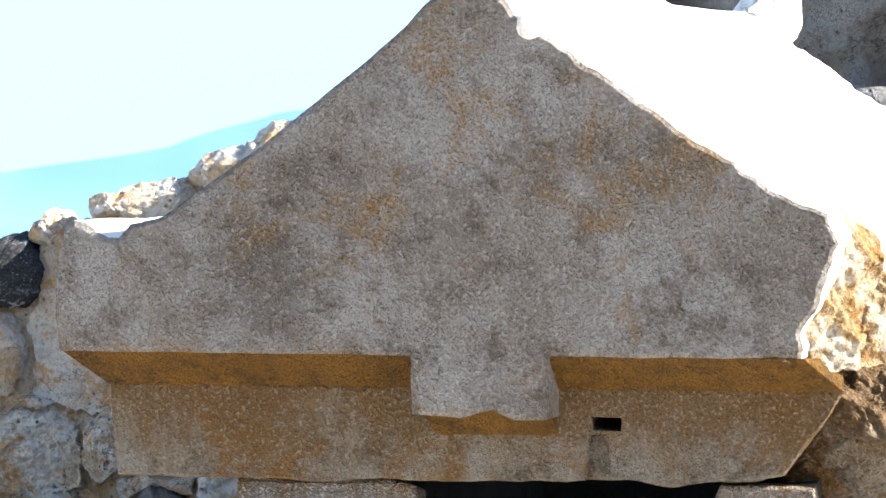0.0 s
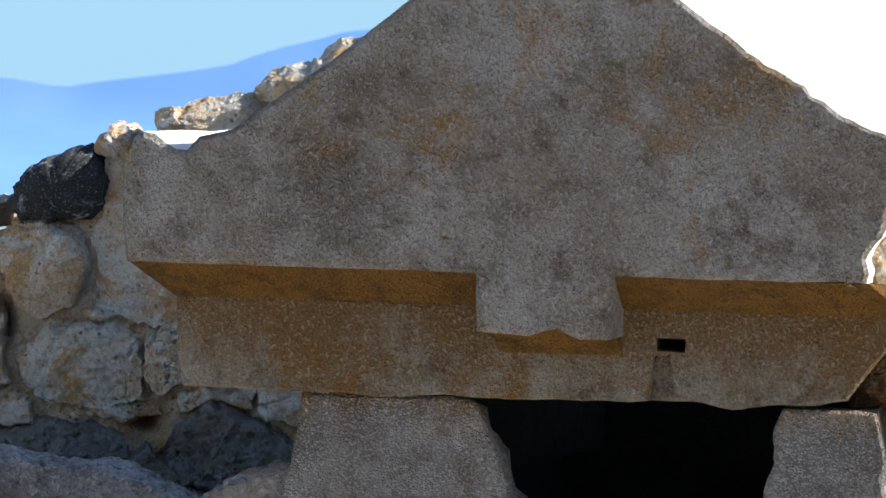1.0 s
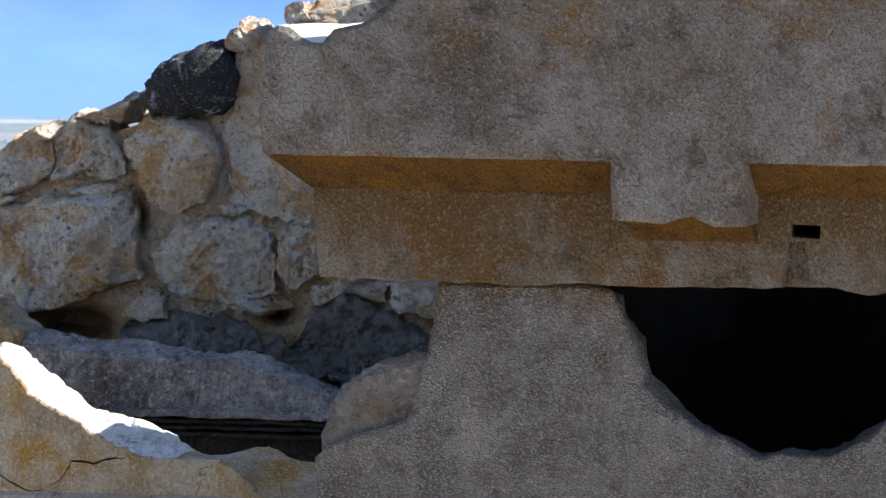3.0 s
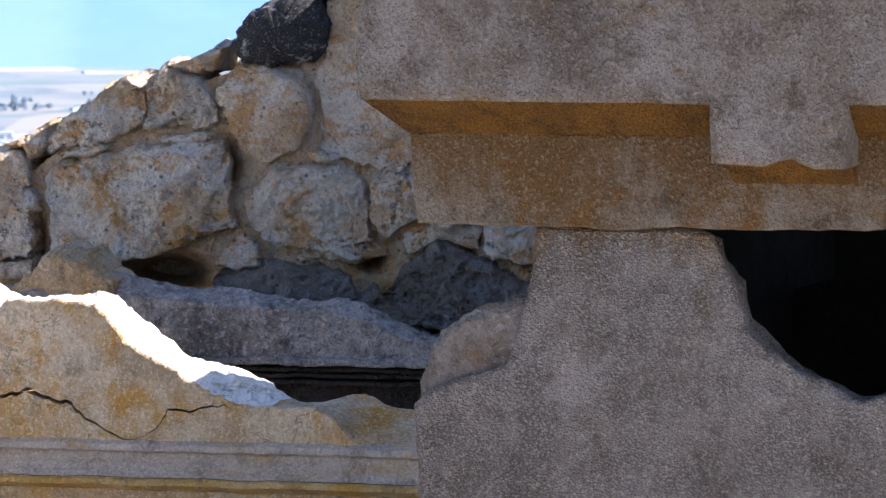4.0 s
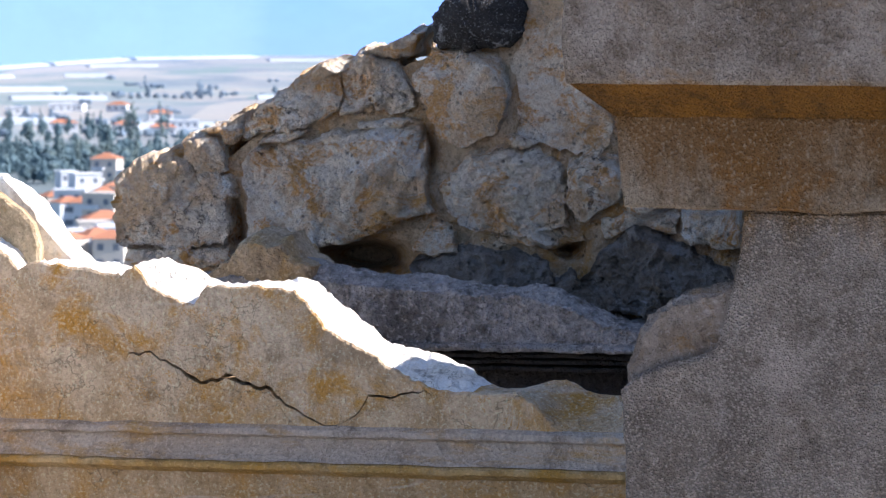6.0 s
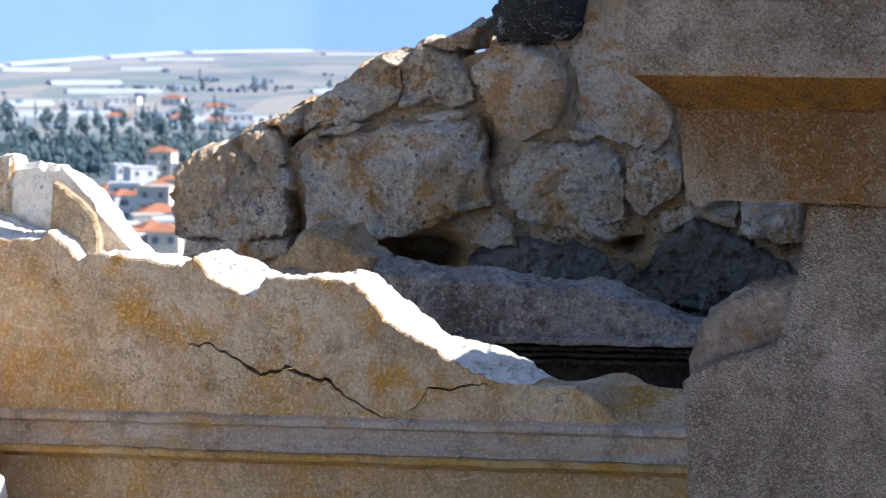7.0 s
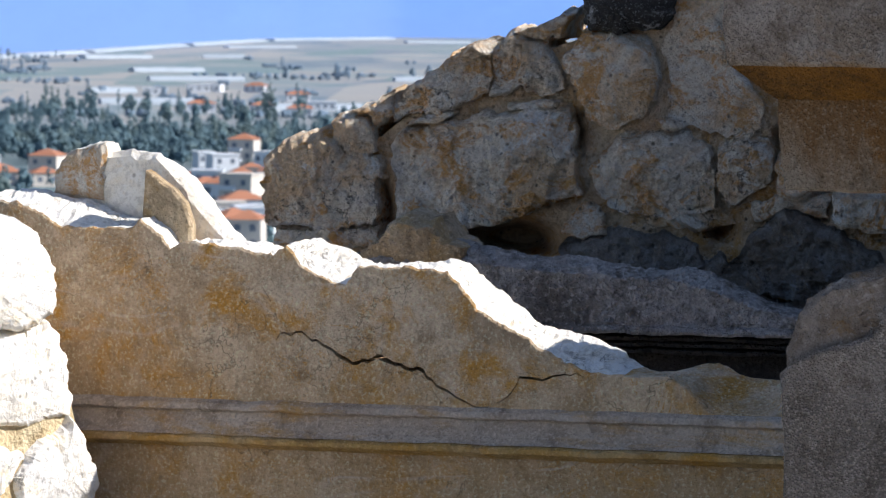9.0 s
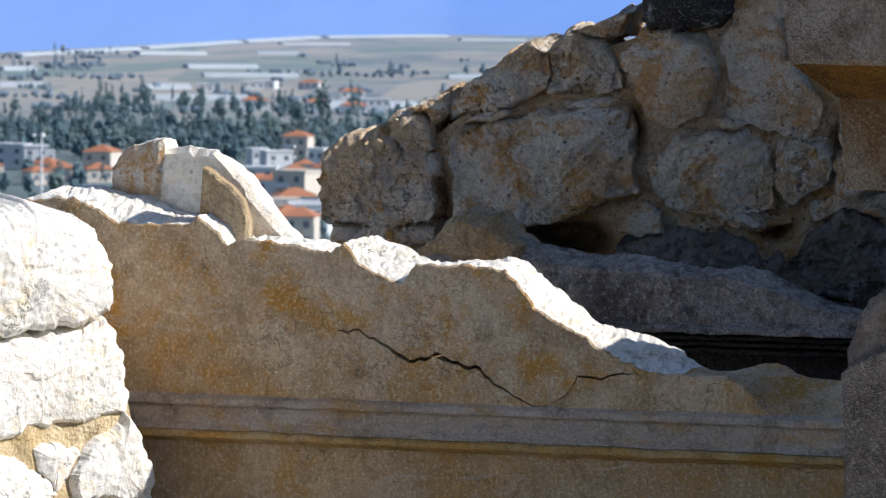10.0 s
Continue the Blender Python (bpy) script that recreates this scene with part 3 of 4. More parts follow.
part("rim", slab(RIM, (0.10, 2.725, 0.08), [SLOT], step=0.016, rings=10, bevel=0.005, seed=4, y0=0.04), (M_RIM, M_BREAK_LIT), lid, "brown-stained lower rim, darker brown towards its top, with a small slot")
part("groove", slab([(0.835, 1.246), (0.915, 1.246), (0.915, 1.333), (0.835, 1.333)], (0, 0.05, 0), step=0.02, rings=2, seed=8, y0=0.058), M_RIM, lid, "shallow groove under the slot")
part("bed_moulding", wedge(-0.075, 0.555, -0.05, -0.006, 0.56, 0.030, 1.467, 1.407), M_BED, lid, "ochre-stained sloping bed moulding")
part("bed_moulding", wedge(0.775, 1.232, -0.05, 0.775, 1.30, 0.030, 1.467, 1.407), M_BED, lid, "ochre-stained sloping bed moulding")
part("boss_foot", wedge(0.556, 0.782, -0.045, 0.58, 0.80, 0.038, 1.385, 1.325), M_BED, lid, "ochre-stained underside of the boss")

chest = empty("sarcophagus_chest", AT_LID, label="grey limestone sarcophagus chest with a broken hole", category="sarcophagus")
CHEST = [(0.224, 1.240, 0.002), (0.216, 1.188, 0.005), (0.205, 1.110, 0.004), (0.203, 1.112, 0.005), (0.193, 1.063, 0.005), (0.184, 1.023, 0.005), (0.167, 0.992, 0.005), (0.121, 0.972, 0.005), (0.064, 0.958, 0.005), (0.022, 0.939, 0.005), (0.001, 0.918, 0.005), (0.010, 0.80), (0.012, 0.05),
         (1.27, 0.05), (1.27, 1.15, 0.008), (1.25, 1.239, 0.006), (1.084, 1.239, 0.004), (1.068, 1.201, 0.01), (1.071, 1.141, 0.01), (1.052, 1.06, 0.01), (1.029, 1.0, 0.01), (0.98, 0.968, 0.01), (0.93, 0.946, 0.008),
         ] + [(0.861, 0.944, 0.008), (0.801, 0.937, 0.008), (0.754, 0.966, 0.008), (0.698, 0.989, 0.008), (0.647, 1.028, 0.008), (0.6, 1.077, 0.01), (0.579, 1.137, 0.01), (0.552, 1.187, 0.01), (0.532, 1.227, 0.008), (0.495, 1.240, 0.003)]
part("front_wall", slab(CHEST, (0.0, 0.13, 0.0), step=0.014, rings=5, bevel=0.006, seed=6, y0=0.06), M_CHEST, chest)
FLAKE = [(0.24, 1.115, 0.002), (0.205, 1.112, 0.004), (0.166, 1.104, 0.012), (0.12, 1.09, 0.012), (0.084, 1.074, 0.01), (0.048, 1.046, 0.01), (0.024, 0.999, 0.008), (0.008, 0.955, 0.004), (0.013, 0.88, 0.002), (0.24, 0.88, 0.002)]
part("flaked_shoulder", slab(FLAKE, (0.0, 0.09, 0.0), step=0.012, rings=4, bevel=0.014, seed=27, y0=0.079), M_FLAKE, chest, "smooth grey flaked shoulder")
# inner walls are coloured near black to deepen the shade behind the hole
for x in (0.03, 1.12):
    part("side_wall", slab([(x, 0.05), (x + 0.13, 0.05), (x + 0.13, 1.0), (x, 1.0)], (0.3, 2.485, 0), step=0.1, rings=4, seed=7, y0=0.193), M_INNER_SHADE, chest)
part("back_wall", slab([(0.34, 0.05), (1.55, 0.05), (1.55, 1.235), (0.34, 1.235)], (0, 0.12, 0), step=0.1, rings=2, seed=7, y0=2.685), M_INNER_SHADE, chest)
part("side_top", slab([(1.12, 1.003), (1.25, 1.003), (1.25, 1.236, 0.01), (1.12, 1.236)], (0.3, 2.485, 0), step=0.06, rings=6, seed=9, y0=0.193), M_INNER_SHADE, chest)
part("inner_wall", slab([(0.16, 1.003), (0.26, 1.003), (0.26, 1.236), (0.23, 1.236), (0.2, 1.1, 0.01)], (0.3, 2.485, 0), step=0.06, rings=6, seed=9, y0=0.193), M_INNER_SHADE, chest)

# ---- the long broken trough ----
AT_TROUGH = pose(-0.25, 10.2, 0, 0, 0, -24.23)
trough = empty("broken_sarcophagus", AT_TROUGH, label="cracked ochre limestone sarcophagus with a broken sunlit edge", category="sarcophagus")
B = 0.009
TROUGH = [(-2.3, 0.50), (0.75, 0.565), (0.75, 0.588, 0.006, 0.08), (0.50, 0.588, 0.006, 0.08), (0.44, 0.586, 0.007, 0.082), (0.385, 0.585, 0.007, 0.085), (0.342, 0.590, 0.007, 0.09), (0.312, 0.598, 0.007, 0.097), (0.29, 0.622, 0.007, 0.078), (0.267, 0.648, 0.007, 0.05), (0.222, 0.677, 0.007, 0.008), (0.167, 0.675, 0.007, 0.0), (0.111, 0.672, 0.007, 0.004), (0.06, 0.672, B, 0.03), (0.014, 0.676, B, 0.06), (-0.092, 0.709, B, 0.05),
          ] + [(-0.201, 0.772, B, 0.01), (-0.3, 0.816, B, 0.035), (-0.364, 0.889, B, 0.01), (-0.419, 0.915, B, 0.01), (-0.482, 0.919, B, 0.0), (-0.544, 0.907, B, 0.01), (-0.632, 0.906, B, 0.0), (-0.671, 0.862, B, 0.05), (-0.719, 0.877, B, 0.06),
          (-0.784, 0.9, B, 0.06), (-0.833, 0.952, B, 0.015), (-0.873, 0.927, B, 0.01), (-0.947, 0.943, B), (-1.045, 0.953, B), (-1.145, 0.954, B), (-1.17, 0.93, B, 0.0), (-1.212, 0.969, B, 0.02), (-1.263, 1.005, B, 0.0),
          ] + [(-1.29, 0.982, B, 0.0), (-1.381, 0.978, B, 0.03), (-1.50, 0.985, B, 0.06), (-1.56, 1.012, B, 0.035), (-1.64, 1.048, B, 0.02), (-1.761, 1.036, B, 0.03), (-1.867, 1.011, B), (-2.3, 0.95, B)]


def crack(line, width, seed):
    """A jagged slit along a line, widest in its middle."""
    pts = []
    for p, q in zip(line, line[1:]):
        n = max(1, round(math.hypot(q[0] - p[0], q[1] - p[1]) / 0.016))
        pts += [(p[0] + (q[0] - p[0]) * i / n, p[1] + (q[1] - p[1]) * i / n) for i in range(n)]
    up, down = [], []
    for i, (x, z) in enumerate(pts):
        o = jitter(x, 0, z, 42, 0.010, seed)
        w = width * (0.25 + math.sin(math.pi * (i + 0.5) / len(pts))) * (0.6 + 0.7 * abs(noise.noise(Vector((x * 17, seed, 0)))))
        up.append((x, z + o.z + w / 2, 0.0, 0.0))
        down.append((x, z + o.z - w / 2, 0.0, 0.0))
    return up + [(line[-1][0], line[-1][1] + jitter(line[-1][0], 0, line[-1][1], 42, 0.010, seed).z, 0.0, 0.0)] + down[::-1]


CRACKS = [crack([(-0.863, 0.719), (-0.839, 0.736), (-0.79, 0.737), (-0.717, 0.702), (-0.645, 0.667), (-0.573, 0.681), (-0.446, 0.655), (-0.399, 0.617), (-0.305, 0.576), (-0.251, 0.582)], 0.012, 3),
          crack([(-0.243, 0.585), (-0.213, 0.606), (-0.192, 0.632), (-0.18, 0.653), (-0.122, 0.651), (-0.061, 0.665), (0.007, 0.668)], 0.007, 4), crack([(-0.914, 0.903), (-0.907, 0.852), (-0.884, 0.818), (-0.876, 0.765)], 0.004, 6)]
part("front_wall", slab(TROUGH, (0.0, 0.14, 0.0), CRACKS, step=0.011, rings=6, bevel=0.005, seed=11), (M_TROUGH, M_BREAK_LIT), trough)
RISE = 0.0235
def shifted(profile):
    return [(y, z + RISE * 1.428) for y, z in profile]
part("moulding", bar(shifted([(0.0, 0.548), (-0.016, 0.538), (-0.020, 0.524), (-0.006, 0.517), (0.1, 0.517), (0.1, 0.548)]), 3.05, -2.3, 3, 0.02, 0.003, RISE), M_FILLET, trough, "worn grey fillet")
part("moulding", bar(shifted([(0.0, 0.526), (-0.006, 0.514), (-0.010, 0.50), (-0.020, 0.478), (-0.036, 0.460), (0.1, 0.460), (0.1, 0.516)]), 3.05, -2.3, 4, 0.02, 0.003, RISE), M_FILLET, trough, "worn hollow moulding")
part("lip", bar(shifted([(-0.037, 0.458), (-0.045, 0.452), (-0.045, 0.441), (-0.026, 0.432), (-0.012, 0.426), (0.1, 0.426), (0.1, 0.458)]), 3.05, -2.3, 4, 0.02, 0.003, RISE), M_LIP, trough, "ochre-stained lip of the moulding")
part("base", slab([(-2.3, 0.0), (0.75, 0.0), (0.75, 0.483), (-2.3, 0.411)], (0, 0.14, 0), step=0.05, rings=2, bevel=0.004, seed=13, y0=-0.004), M_TROUGH, trough)
part("back_wall", slab([(-2.2, 0.0), (-0.9, 0.0), (-0.95, 0.62, 0.012), (-1.3, 0.70, 0.012), (-1.7, 0.74, 0.012), (-2.2, 0.7, 0.012)], (0, 0.13, 0), step=0.04, rings=4, seed=15, y0=0.72), (M_TROUGH, M_BREAK_LIT), trough)
part("end_wall", slab([(-2.2, 0.0), (-2.06, 0.0), (-2.06, 0.8, 0.012), (-2.2, 0.85, 0.012)], (0, 0.58, 0), step=0.04, rings=6, seed=16, y0=0.142), (M_TROUGH, M_BREAK_LIT), trough)
part("back_wall", slab([(-0.88, 0.0), (0.75, 0.0), (0.75, 0.26, 0.012), (0.2, 0.28, 0.012), (-0.4, 0.30, 0.012), (-0.88, 0.32, 0.012)], (0, 0.13, 0), step=0.04, rings=4, seed=17, y0=0.72), (M_TROUGH, M_BREAK_LIT), trough)
# unseen slab added so that no lit interior shows through the cracks
part("crack_backing", slab([(-1.0, 0.5), (0.45, 0.5), (0.45, 0.52), (0.0, 0.55), (-0.2, 0.62), (-1.0, 0.72)], (0, 0.03, 0), step=0.05, rings=2, seed=18, y0=0.146), M_TROUGH, trough)
# broken lumps that stand on the trough's edge
SLOPE = [(-1.72, 0.92, B), (-1.075, 0.92, B), (-1.086, 0.951, B), (-1.123, 0.979, B), (-1.174, 1.035, B), (-1.242, 1.113, B), (-1.311, 1.162, B), (-1.396, 1.176, B), (-1.477, 1.168, B), (-1.60, 1.06, B), (-1.72, 1.02, B)]
part("broken_mass", slab(SLOPE, (-0.07, 0.2, -0.015), step=0.022, rings=6, bevel=0.016, seed=19, y0=0.16), (M_BREAK_LIT, M_BREAK_LIT), trough, "sunlit broken inner mass")
FACET = [(-1.299, 1.128, 0.003), (-1.259, 1.108, 0.005), (-1.217, 1.08, 0.005), (-1.18, 1.045, 0.005), (-1.162, 0.995, 0.005), (-1.165, 0.92, 0.005), (-1.305, 0.92, 0.004), (-1.309, 1.016, 0.003)]
part("facet", slab(FACET, (-0.02, 0.06, 0.0), step=0.015, rings=5, bevel=0.006, seed=21, y0=0.06), (M_FACET, M_BREAK_LIT), trough, "ochre facet of the break").matrix_basis = pose(0.013, 0, 0)
LUMP = [(-1.622, 1.04, B), (-1.47, 1.04, B), (-1.467, 1.114, B), (-1.456, 1.173, B), (-1.464, 1.192, B), (-1.525, 1.188, B), (-1.586, 1.164, B), (-1.62, 1.115, B)]
part("lump", slab(LUMP, (-0.03, 0.12, 0.0), step=0.016, rings=5, bevel=0.012, seed=23, y0=0.145), (M_RUBBLE, M_BREAK_LIT), trough, "upright broken lump")

# ---- the dark trough behind ----
dark = empty("weathered_sarcophagus", pose(0, 12.5, 0, 0, 0, -9), label="grey weathered sarcophagus with a wavy broken rim in shade", category="sarcophagus")
CREST = [(-1.05, 0.79), (-0.93, 0.82), (-0.782, 0.868), (-0.74, 0.857), (-0.647, 0.834), (-0.512, 0.805), (-0.428, 0.797), (-0.31, 0.80), (-0.209, 0.777), (-0.074, 0.763), (0.01, 0.772), (0.078, 0.75), (0.145, 0.716), (0.229, 0.682), (0.294, 0.660), (0.42, 0.63), (1.2, 0.615)]
EDGE = [(-1.05, 0.76), (-0.93, 0.79), (-0.746, 0.803), (-0.578, 0.773), (-0.41, 0.761), (-0.275, 0.753), (-0.141, 0.745), (-0.007, 0.741), (0.094, 0.706), (0.195, 0.668), (0.279, 0.648), (0.42, 0.622), (1.2, 0.61)]


def worn_wall(x0, x1, foot, edge, crest, deep, step, seed):
    """A wall of a stone chest whose broken top slopes back from an uneven front edge to an uneven crest."""
    bm = bmesh.new()
    rows = []
    for i in range(int((x1 - x0) / step) + 1):
        x = x0 + step * i
        e = float(np.interp(x, [a for a, b in edge], [b for a, b in edge])) + 0.010 * noise.noise(Vector((x * 22, seed, 0))) + 0.005 * noise.noise(Vector((x * 60, seed, 1)))
        c = float(np.interp(x, [a for a, b in crest], [b for a, b in crest])) + 0.007 * noise.noise(Vector((x * 18, seed, 2))) + 0.005 * noise.noise(Vector((x * 55, seed, 3)))
        c = max(c, e + 0.004)
        col = [(0.0, foot + (e - foot) * k / 16) for k in range(17)]
        col += [(0.012 + deep * 0.7 * k / 5, e + 0.006 + (c - e) * (k / 5) ** 0.8) for k in range(6)]
        col += [(deep + 0.05, c - 0.004), (deep + 0.05, foot)]
        line = []
        for k, (y, z) in enumerate(col):
            o = jitter(x, y, z, 26, 0.004, seed) + jitter(x, y, z, 8, 0.006, seed + 1) if 0 < k < len(col) - 1 else Vector()
            line.append(bm.verts.new((x + o.x, y + o.y + 0.009 * chisel((x, z + y), 22, seed), z + o.z)))
        rows.append(line)
    for a, b in zip(rows, rows[1:]):
        for k in range(len(a) - 1):
            bm.faces.new((a[k], b[k], b[k + 1], a[k + 1]))
    bm.faces.new(rows[0])
    bm.faces.new(rows[-1])
    bmesh.ops.recalc_face_normals(bm, faces=bm.faces)
    return bm


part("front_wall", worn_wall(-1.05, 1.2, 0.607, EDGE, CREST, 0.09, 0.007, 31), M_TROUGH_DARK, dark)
part("broken_corner", block([(-0.177, 0.775), (-0.14, 0.808), (-0.105, 0.842), (-0.071, 0.887), (-0.024, 0.907), (0.004, 0.893), (0.025, 0.884), (0.069, 0.895), (0.121, 0.862), (0.177, 0.825), (0.156, 0.79), (0.095, 0.765), (-0.097, 0.765)], 0.16, 0.015, 0.009, 38, 0.006, 30, 0.12), M_FACET, dark, "brown broken corner with pale tips").matrix_basis = pose(-0.85, 0.0, 0, 0, 0, -8)
part("moulding", bar([(0.0, 0.607), (-0.020, 0.602), (-0.026, 0.592), (-0.022, 0.583), (0.0, 0.580), (0.1, 0.580), (0.1, 0.607)], 2.25, -1.05, 5, 0.012, 0.006), M_TROUGH_DARK, dark, "worn upper moulding")
# reeds and base take the recess's shade as black colour
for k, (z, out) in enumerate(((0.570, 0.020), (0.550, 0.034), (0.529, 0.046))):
    part("moulding", bar([(out, z + 0.006), (out - 0.008, z + 0.002), (out - 0.008, z - 0.005), (out, z - 0.008), (0.10, z - 0.0095), (0.10, z + 0.008)], 2.25, -1.05, 6 + k, 0.015, 0.004), M_BLACK_SHADE, dark, "reed of the moulding, black put in as shade")
part("base", slab([(-1.05, 0.0), (1.2, 0.0), (1.2, 0.578), (-1.05, 0.578)], (0, 0.13, 0), step=0.06, rings=2, seed=33, y0=0.104), M_BLACK_SHADE, dark, "base coloured black for shade")

# ---- the rubble wall ----
wall = empty("wall_ruin", pose(0, 0, 0), label="ruined wall of rough limestone rubble in crumbling mortar", category="wall", kind="structure")
def wall_y(x):
    return 13.24 - 0.22 * x
TOP = [(-1.30, 0.80), (-1.22, 0.9), (-1.12, 1.0), (-0.95, 1.15), (-0.78, 1.28), (-0.6, 1.36), (-0.40, 1.42), (-0.34, 1.45), (-0.28, 1.47), (-0.10, 1.50), (-0.06, 1.62), (0.04, 1.70), (0.16, 1.76), (0.43, 1.88), (0.62, 1.94), (0.8, 2.05), (1.6, 2.3), (2.6, 2.5)]
HOLLOWS = [(-0.66, 0.80, 0.22, 0.045, 0.3), (-0.52, 0.80, 0.09, 0.05, 0.3), (-0.965, 0.89, 0.02, 0.08, 0.16), (0.10, 0.85, 0.035, 0.03, 0.2), (0.33, 1.14, 0.04, 0.05, 0.2), (0.42, 0.93, 0.02, 0.04, 0.1), (0.75, 0.95, 0.16, 0.10, 0.35), (-0.345, 1.14, 0.02, 0.06, 0.1)]
part("mortar_core", rough_face(-1.30, 2.6, TOP, lambda x: wall_y(x) + 0.012, 0.011, 0.016, 41, 8.0, dents=HOLLOWS, split=0.012), M_MORTAR, wall, "crumbling lime mortar")


def wall_stone(out, bulge, rough, outline, seed, material=M_RUBBLE):
    """A stone bedded in the wall, its face standing out of the mortar."""
    mx = sum(p[0] for p in outline) / len(outline)
    ob = part("stone", block([(x - mx, z) for x, z in outline], 0.3, bulge * 0.7, rough * 1.25, seed, 0.0065, 40, 1.1), material, wall)
    ob.matrix_basis = pose(mx, wall_y(mx) - out * 0.75, 0, 0, 0, -12.4)


wall_stone(0.100, 0.03, 0.03, [(-1.362, 1.048), (-1.325, 1.088), (-1.260, 1.112), (-1.169, 1.131), (-1.114, 1.123), (-1.099, 1.051), (-0.995, 1.008), (-0.982, 0.909), (-0.995, 0.851), (-1.114, 0.835), (-1.353, 0.837), (-1.366, 0.939)], 100)
wall_stone(0.070, 0.03, 0.028, [(-1.138, 1.172), (-1.088, 1.194), (-1.024, 1.198), (-1.002, 1.159), (-0.993, 1.087), (-1.034, 1.065), (-1.079, 1.068), (-1.107, 1.086)], 101)
wall_stone(0.030, 0.03, 0.028, [(-1.105, 1.081), (-0.991, 1.071), (-0.954, 1.032), (-0.963, 0.996), (-1.046, 1.009), (-1.092, 1.048)], 102)
wall_stone(0.040, 0.03, 0.028, [(-1.091, 1.200), (-0.990, 1.245), (-0.941, 1.261), (-0.946, 1.195), (-0.994, 1.162), (-1.012, 1.194)], 103)
wall_stone(0.080, 0.03, 0.028, [(-0.941, 1.191), (-0.932, 1.241), (-0.896, 1.286), (-0.805, 1.340), (-0.769, 1.385), (-0.697, 1.409), (-0.616, 1.399), (-0.625, 1.342), (-0.624, 1.279), (-0.697, 1.243), (-0.787, 1.215)], 104)
wall_stone(0.040, 0.03, 0.05, [(-0.621, 1.398), (-0.590, 1.448), (-0.536, 1.466), (-0.447, 1.440), (-0.402, 1.360), (-0.383, 1.280), (-0.464, 1.262), (-0.536, 1.288), (-0.626, 1.260)], 105)
wall_stone(0.020, 0.03, 0.028, [(-0.555, 1.470), (-0.447, 1.502), (-0.345, 1.524), (-0.385, 1.467), (-0.447, 1.436), (-0.519, 1.454)], 106)
wall_stone(0.120, 0.03, 0.03, [(-0.939, 1.108), (-0.911, 1.147), (-0.767, 1.170), (-0.622, 1.191), (-0.479, 1.228), (-0.381, 1.203), (-0.363, 1.097), (-0.350, 1.026), (-0.341, 0.955), (-0.479, 0.900), (-0.622, 0.859), (-0.802, 0.841), (-0.929, 0.845), (-0.939, 0.982)], 107)
wall_stone(0.100, 0.06, 0.02, [(-0.400, 1.388), (-0.338, 1.454), (-0.214, 1.463), (-0.125, 1.437), (-0.100, 1.364), (-0.107, 1.275), (-0.142, 1.213), (-0.195, 1.178), (-0.248, 1.173), (-0.310, 1.194), (-0.355, 1.273)], 108)
wall_stone(0.040, 0.02, 0.016, [(-0.090, 1.433), (-0.037, 1.522), (0.086, 1.540), (0.139, 1.382), (0.192, 1.303), (0.236, 1.259), (0.237, 1.171), (0.193, 1.136), (0.123, 1.153), (0.043, 1.178), (-0.063, 1.204), (-0.068, 1.327)], 109)
wall_stone(0.080, 0.06, 0.028, [(-0.323, 1.034), (-0.284, 1.087), (-0.213, 1.141), (-0.124, 1.165), (-0.018, 1.152), (0.052, 1.118), (0.088, 1.048), (0.088, 0.924), (-0.035, 0.887), (-0.212, 0.902), (-0.266, 0.946)], 110)
wall_stone(0.080, 0.05, 0.028, [(0.088, 1.101), (0.140, 1.140), (0.236, 1.129), (0.272, 1.050), (0.237, 0.997), (0.141, 0.934), (0.106, 0.960), (0.088, 1.021)], 111)
wall_stone(0.030, 0.02, 0.012, [(-0.398, 0.837), (-0.364, 0.909), (-0.311, 0.955), (-0.256, 0.894), (-0.255, 0.832), (-0.335, 0.815)], 112)
# stones 114, 115 and 117 have the low wall's shade in their colour
wall_stone(0.060, 0.03, 0.030, [(-0.41, 0.80), (-0.3, 0.833), (-0.175, 0.845), (-0.049, 0.827), (0.031, 0.80), (0.065, 0.734), (-0.209, 0.725), (-0.39, 0.745)], 114, M_LOW_SHADE)
wall_stone(0.020, 0.02, 0.022, [(-0.24, 0.845), (-0.10, 0.86), (0.06, 0.85), (0.15, 0.88), (0.13, 0.925), (0.0, 0.91), (-0.2, 0.905)], 113)
wall_stone(0.075, 0.03, 0.040, [(0.115, 0.74), (0.199, 0.845), (0.286, 0.930), (0.365, 0.905), (0.481, 0.838), (0.60, 0.77), (0.60, 0.67), (0.343, 0.64), (0.16, 0.66)], 115, M_LOW_SHADE)
wall_stone(0.030, 0.02, 0.022, [(0.19, 0.945), (0.30, 0.975), (0.42, 0.96), (0.44, 0.90), (0.38, 0.915), (0.29, 0.935), (0.22, 0.88)], 119)
wall_stone(0.080, 0.03, 0.028, [(0.435, 0.972), (0.628, 0.978), (0.625, 0.868), (0.568, 0.858), (0.481, 0.862), (0.448, 0.906)], 116)
wall_stone(0.050, 0.02, 0.030, [(0.02, 0.72), (0.10, 0.79), (0.12, 0.73), (0.26, 0.64), (0.60, 0.66), (0.60, 0.55), (0.02, 0.56)], 117, M_LOW_SHADE)
wall_stone(0.080, 0.03, 0.028, [(-1.327, 0.827), (-0.987, 0.836), (-0.983, 0.782), (-1.171, 0.764), (-1.327, 0.776)], 118)
wall_stone(0.030, 0.03, 0.028, [(-0.092, 1.741), (-0.057, 1.754), (0.036, 1.747), (0.028, 1.702), (-0.020, 1.675), (-0.055, 1.681), (-0.082, 1.698)], 120)
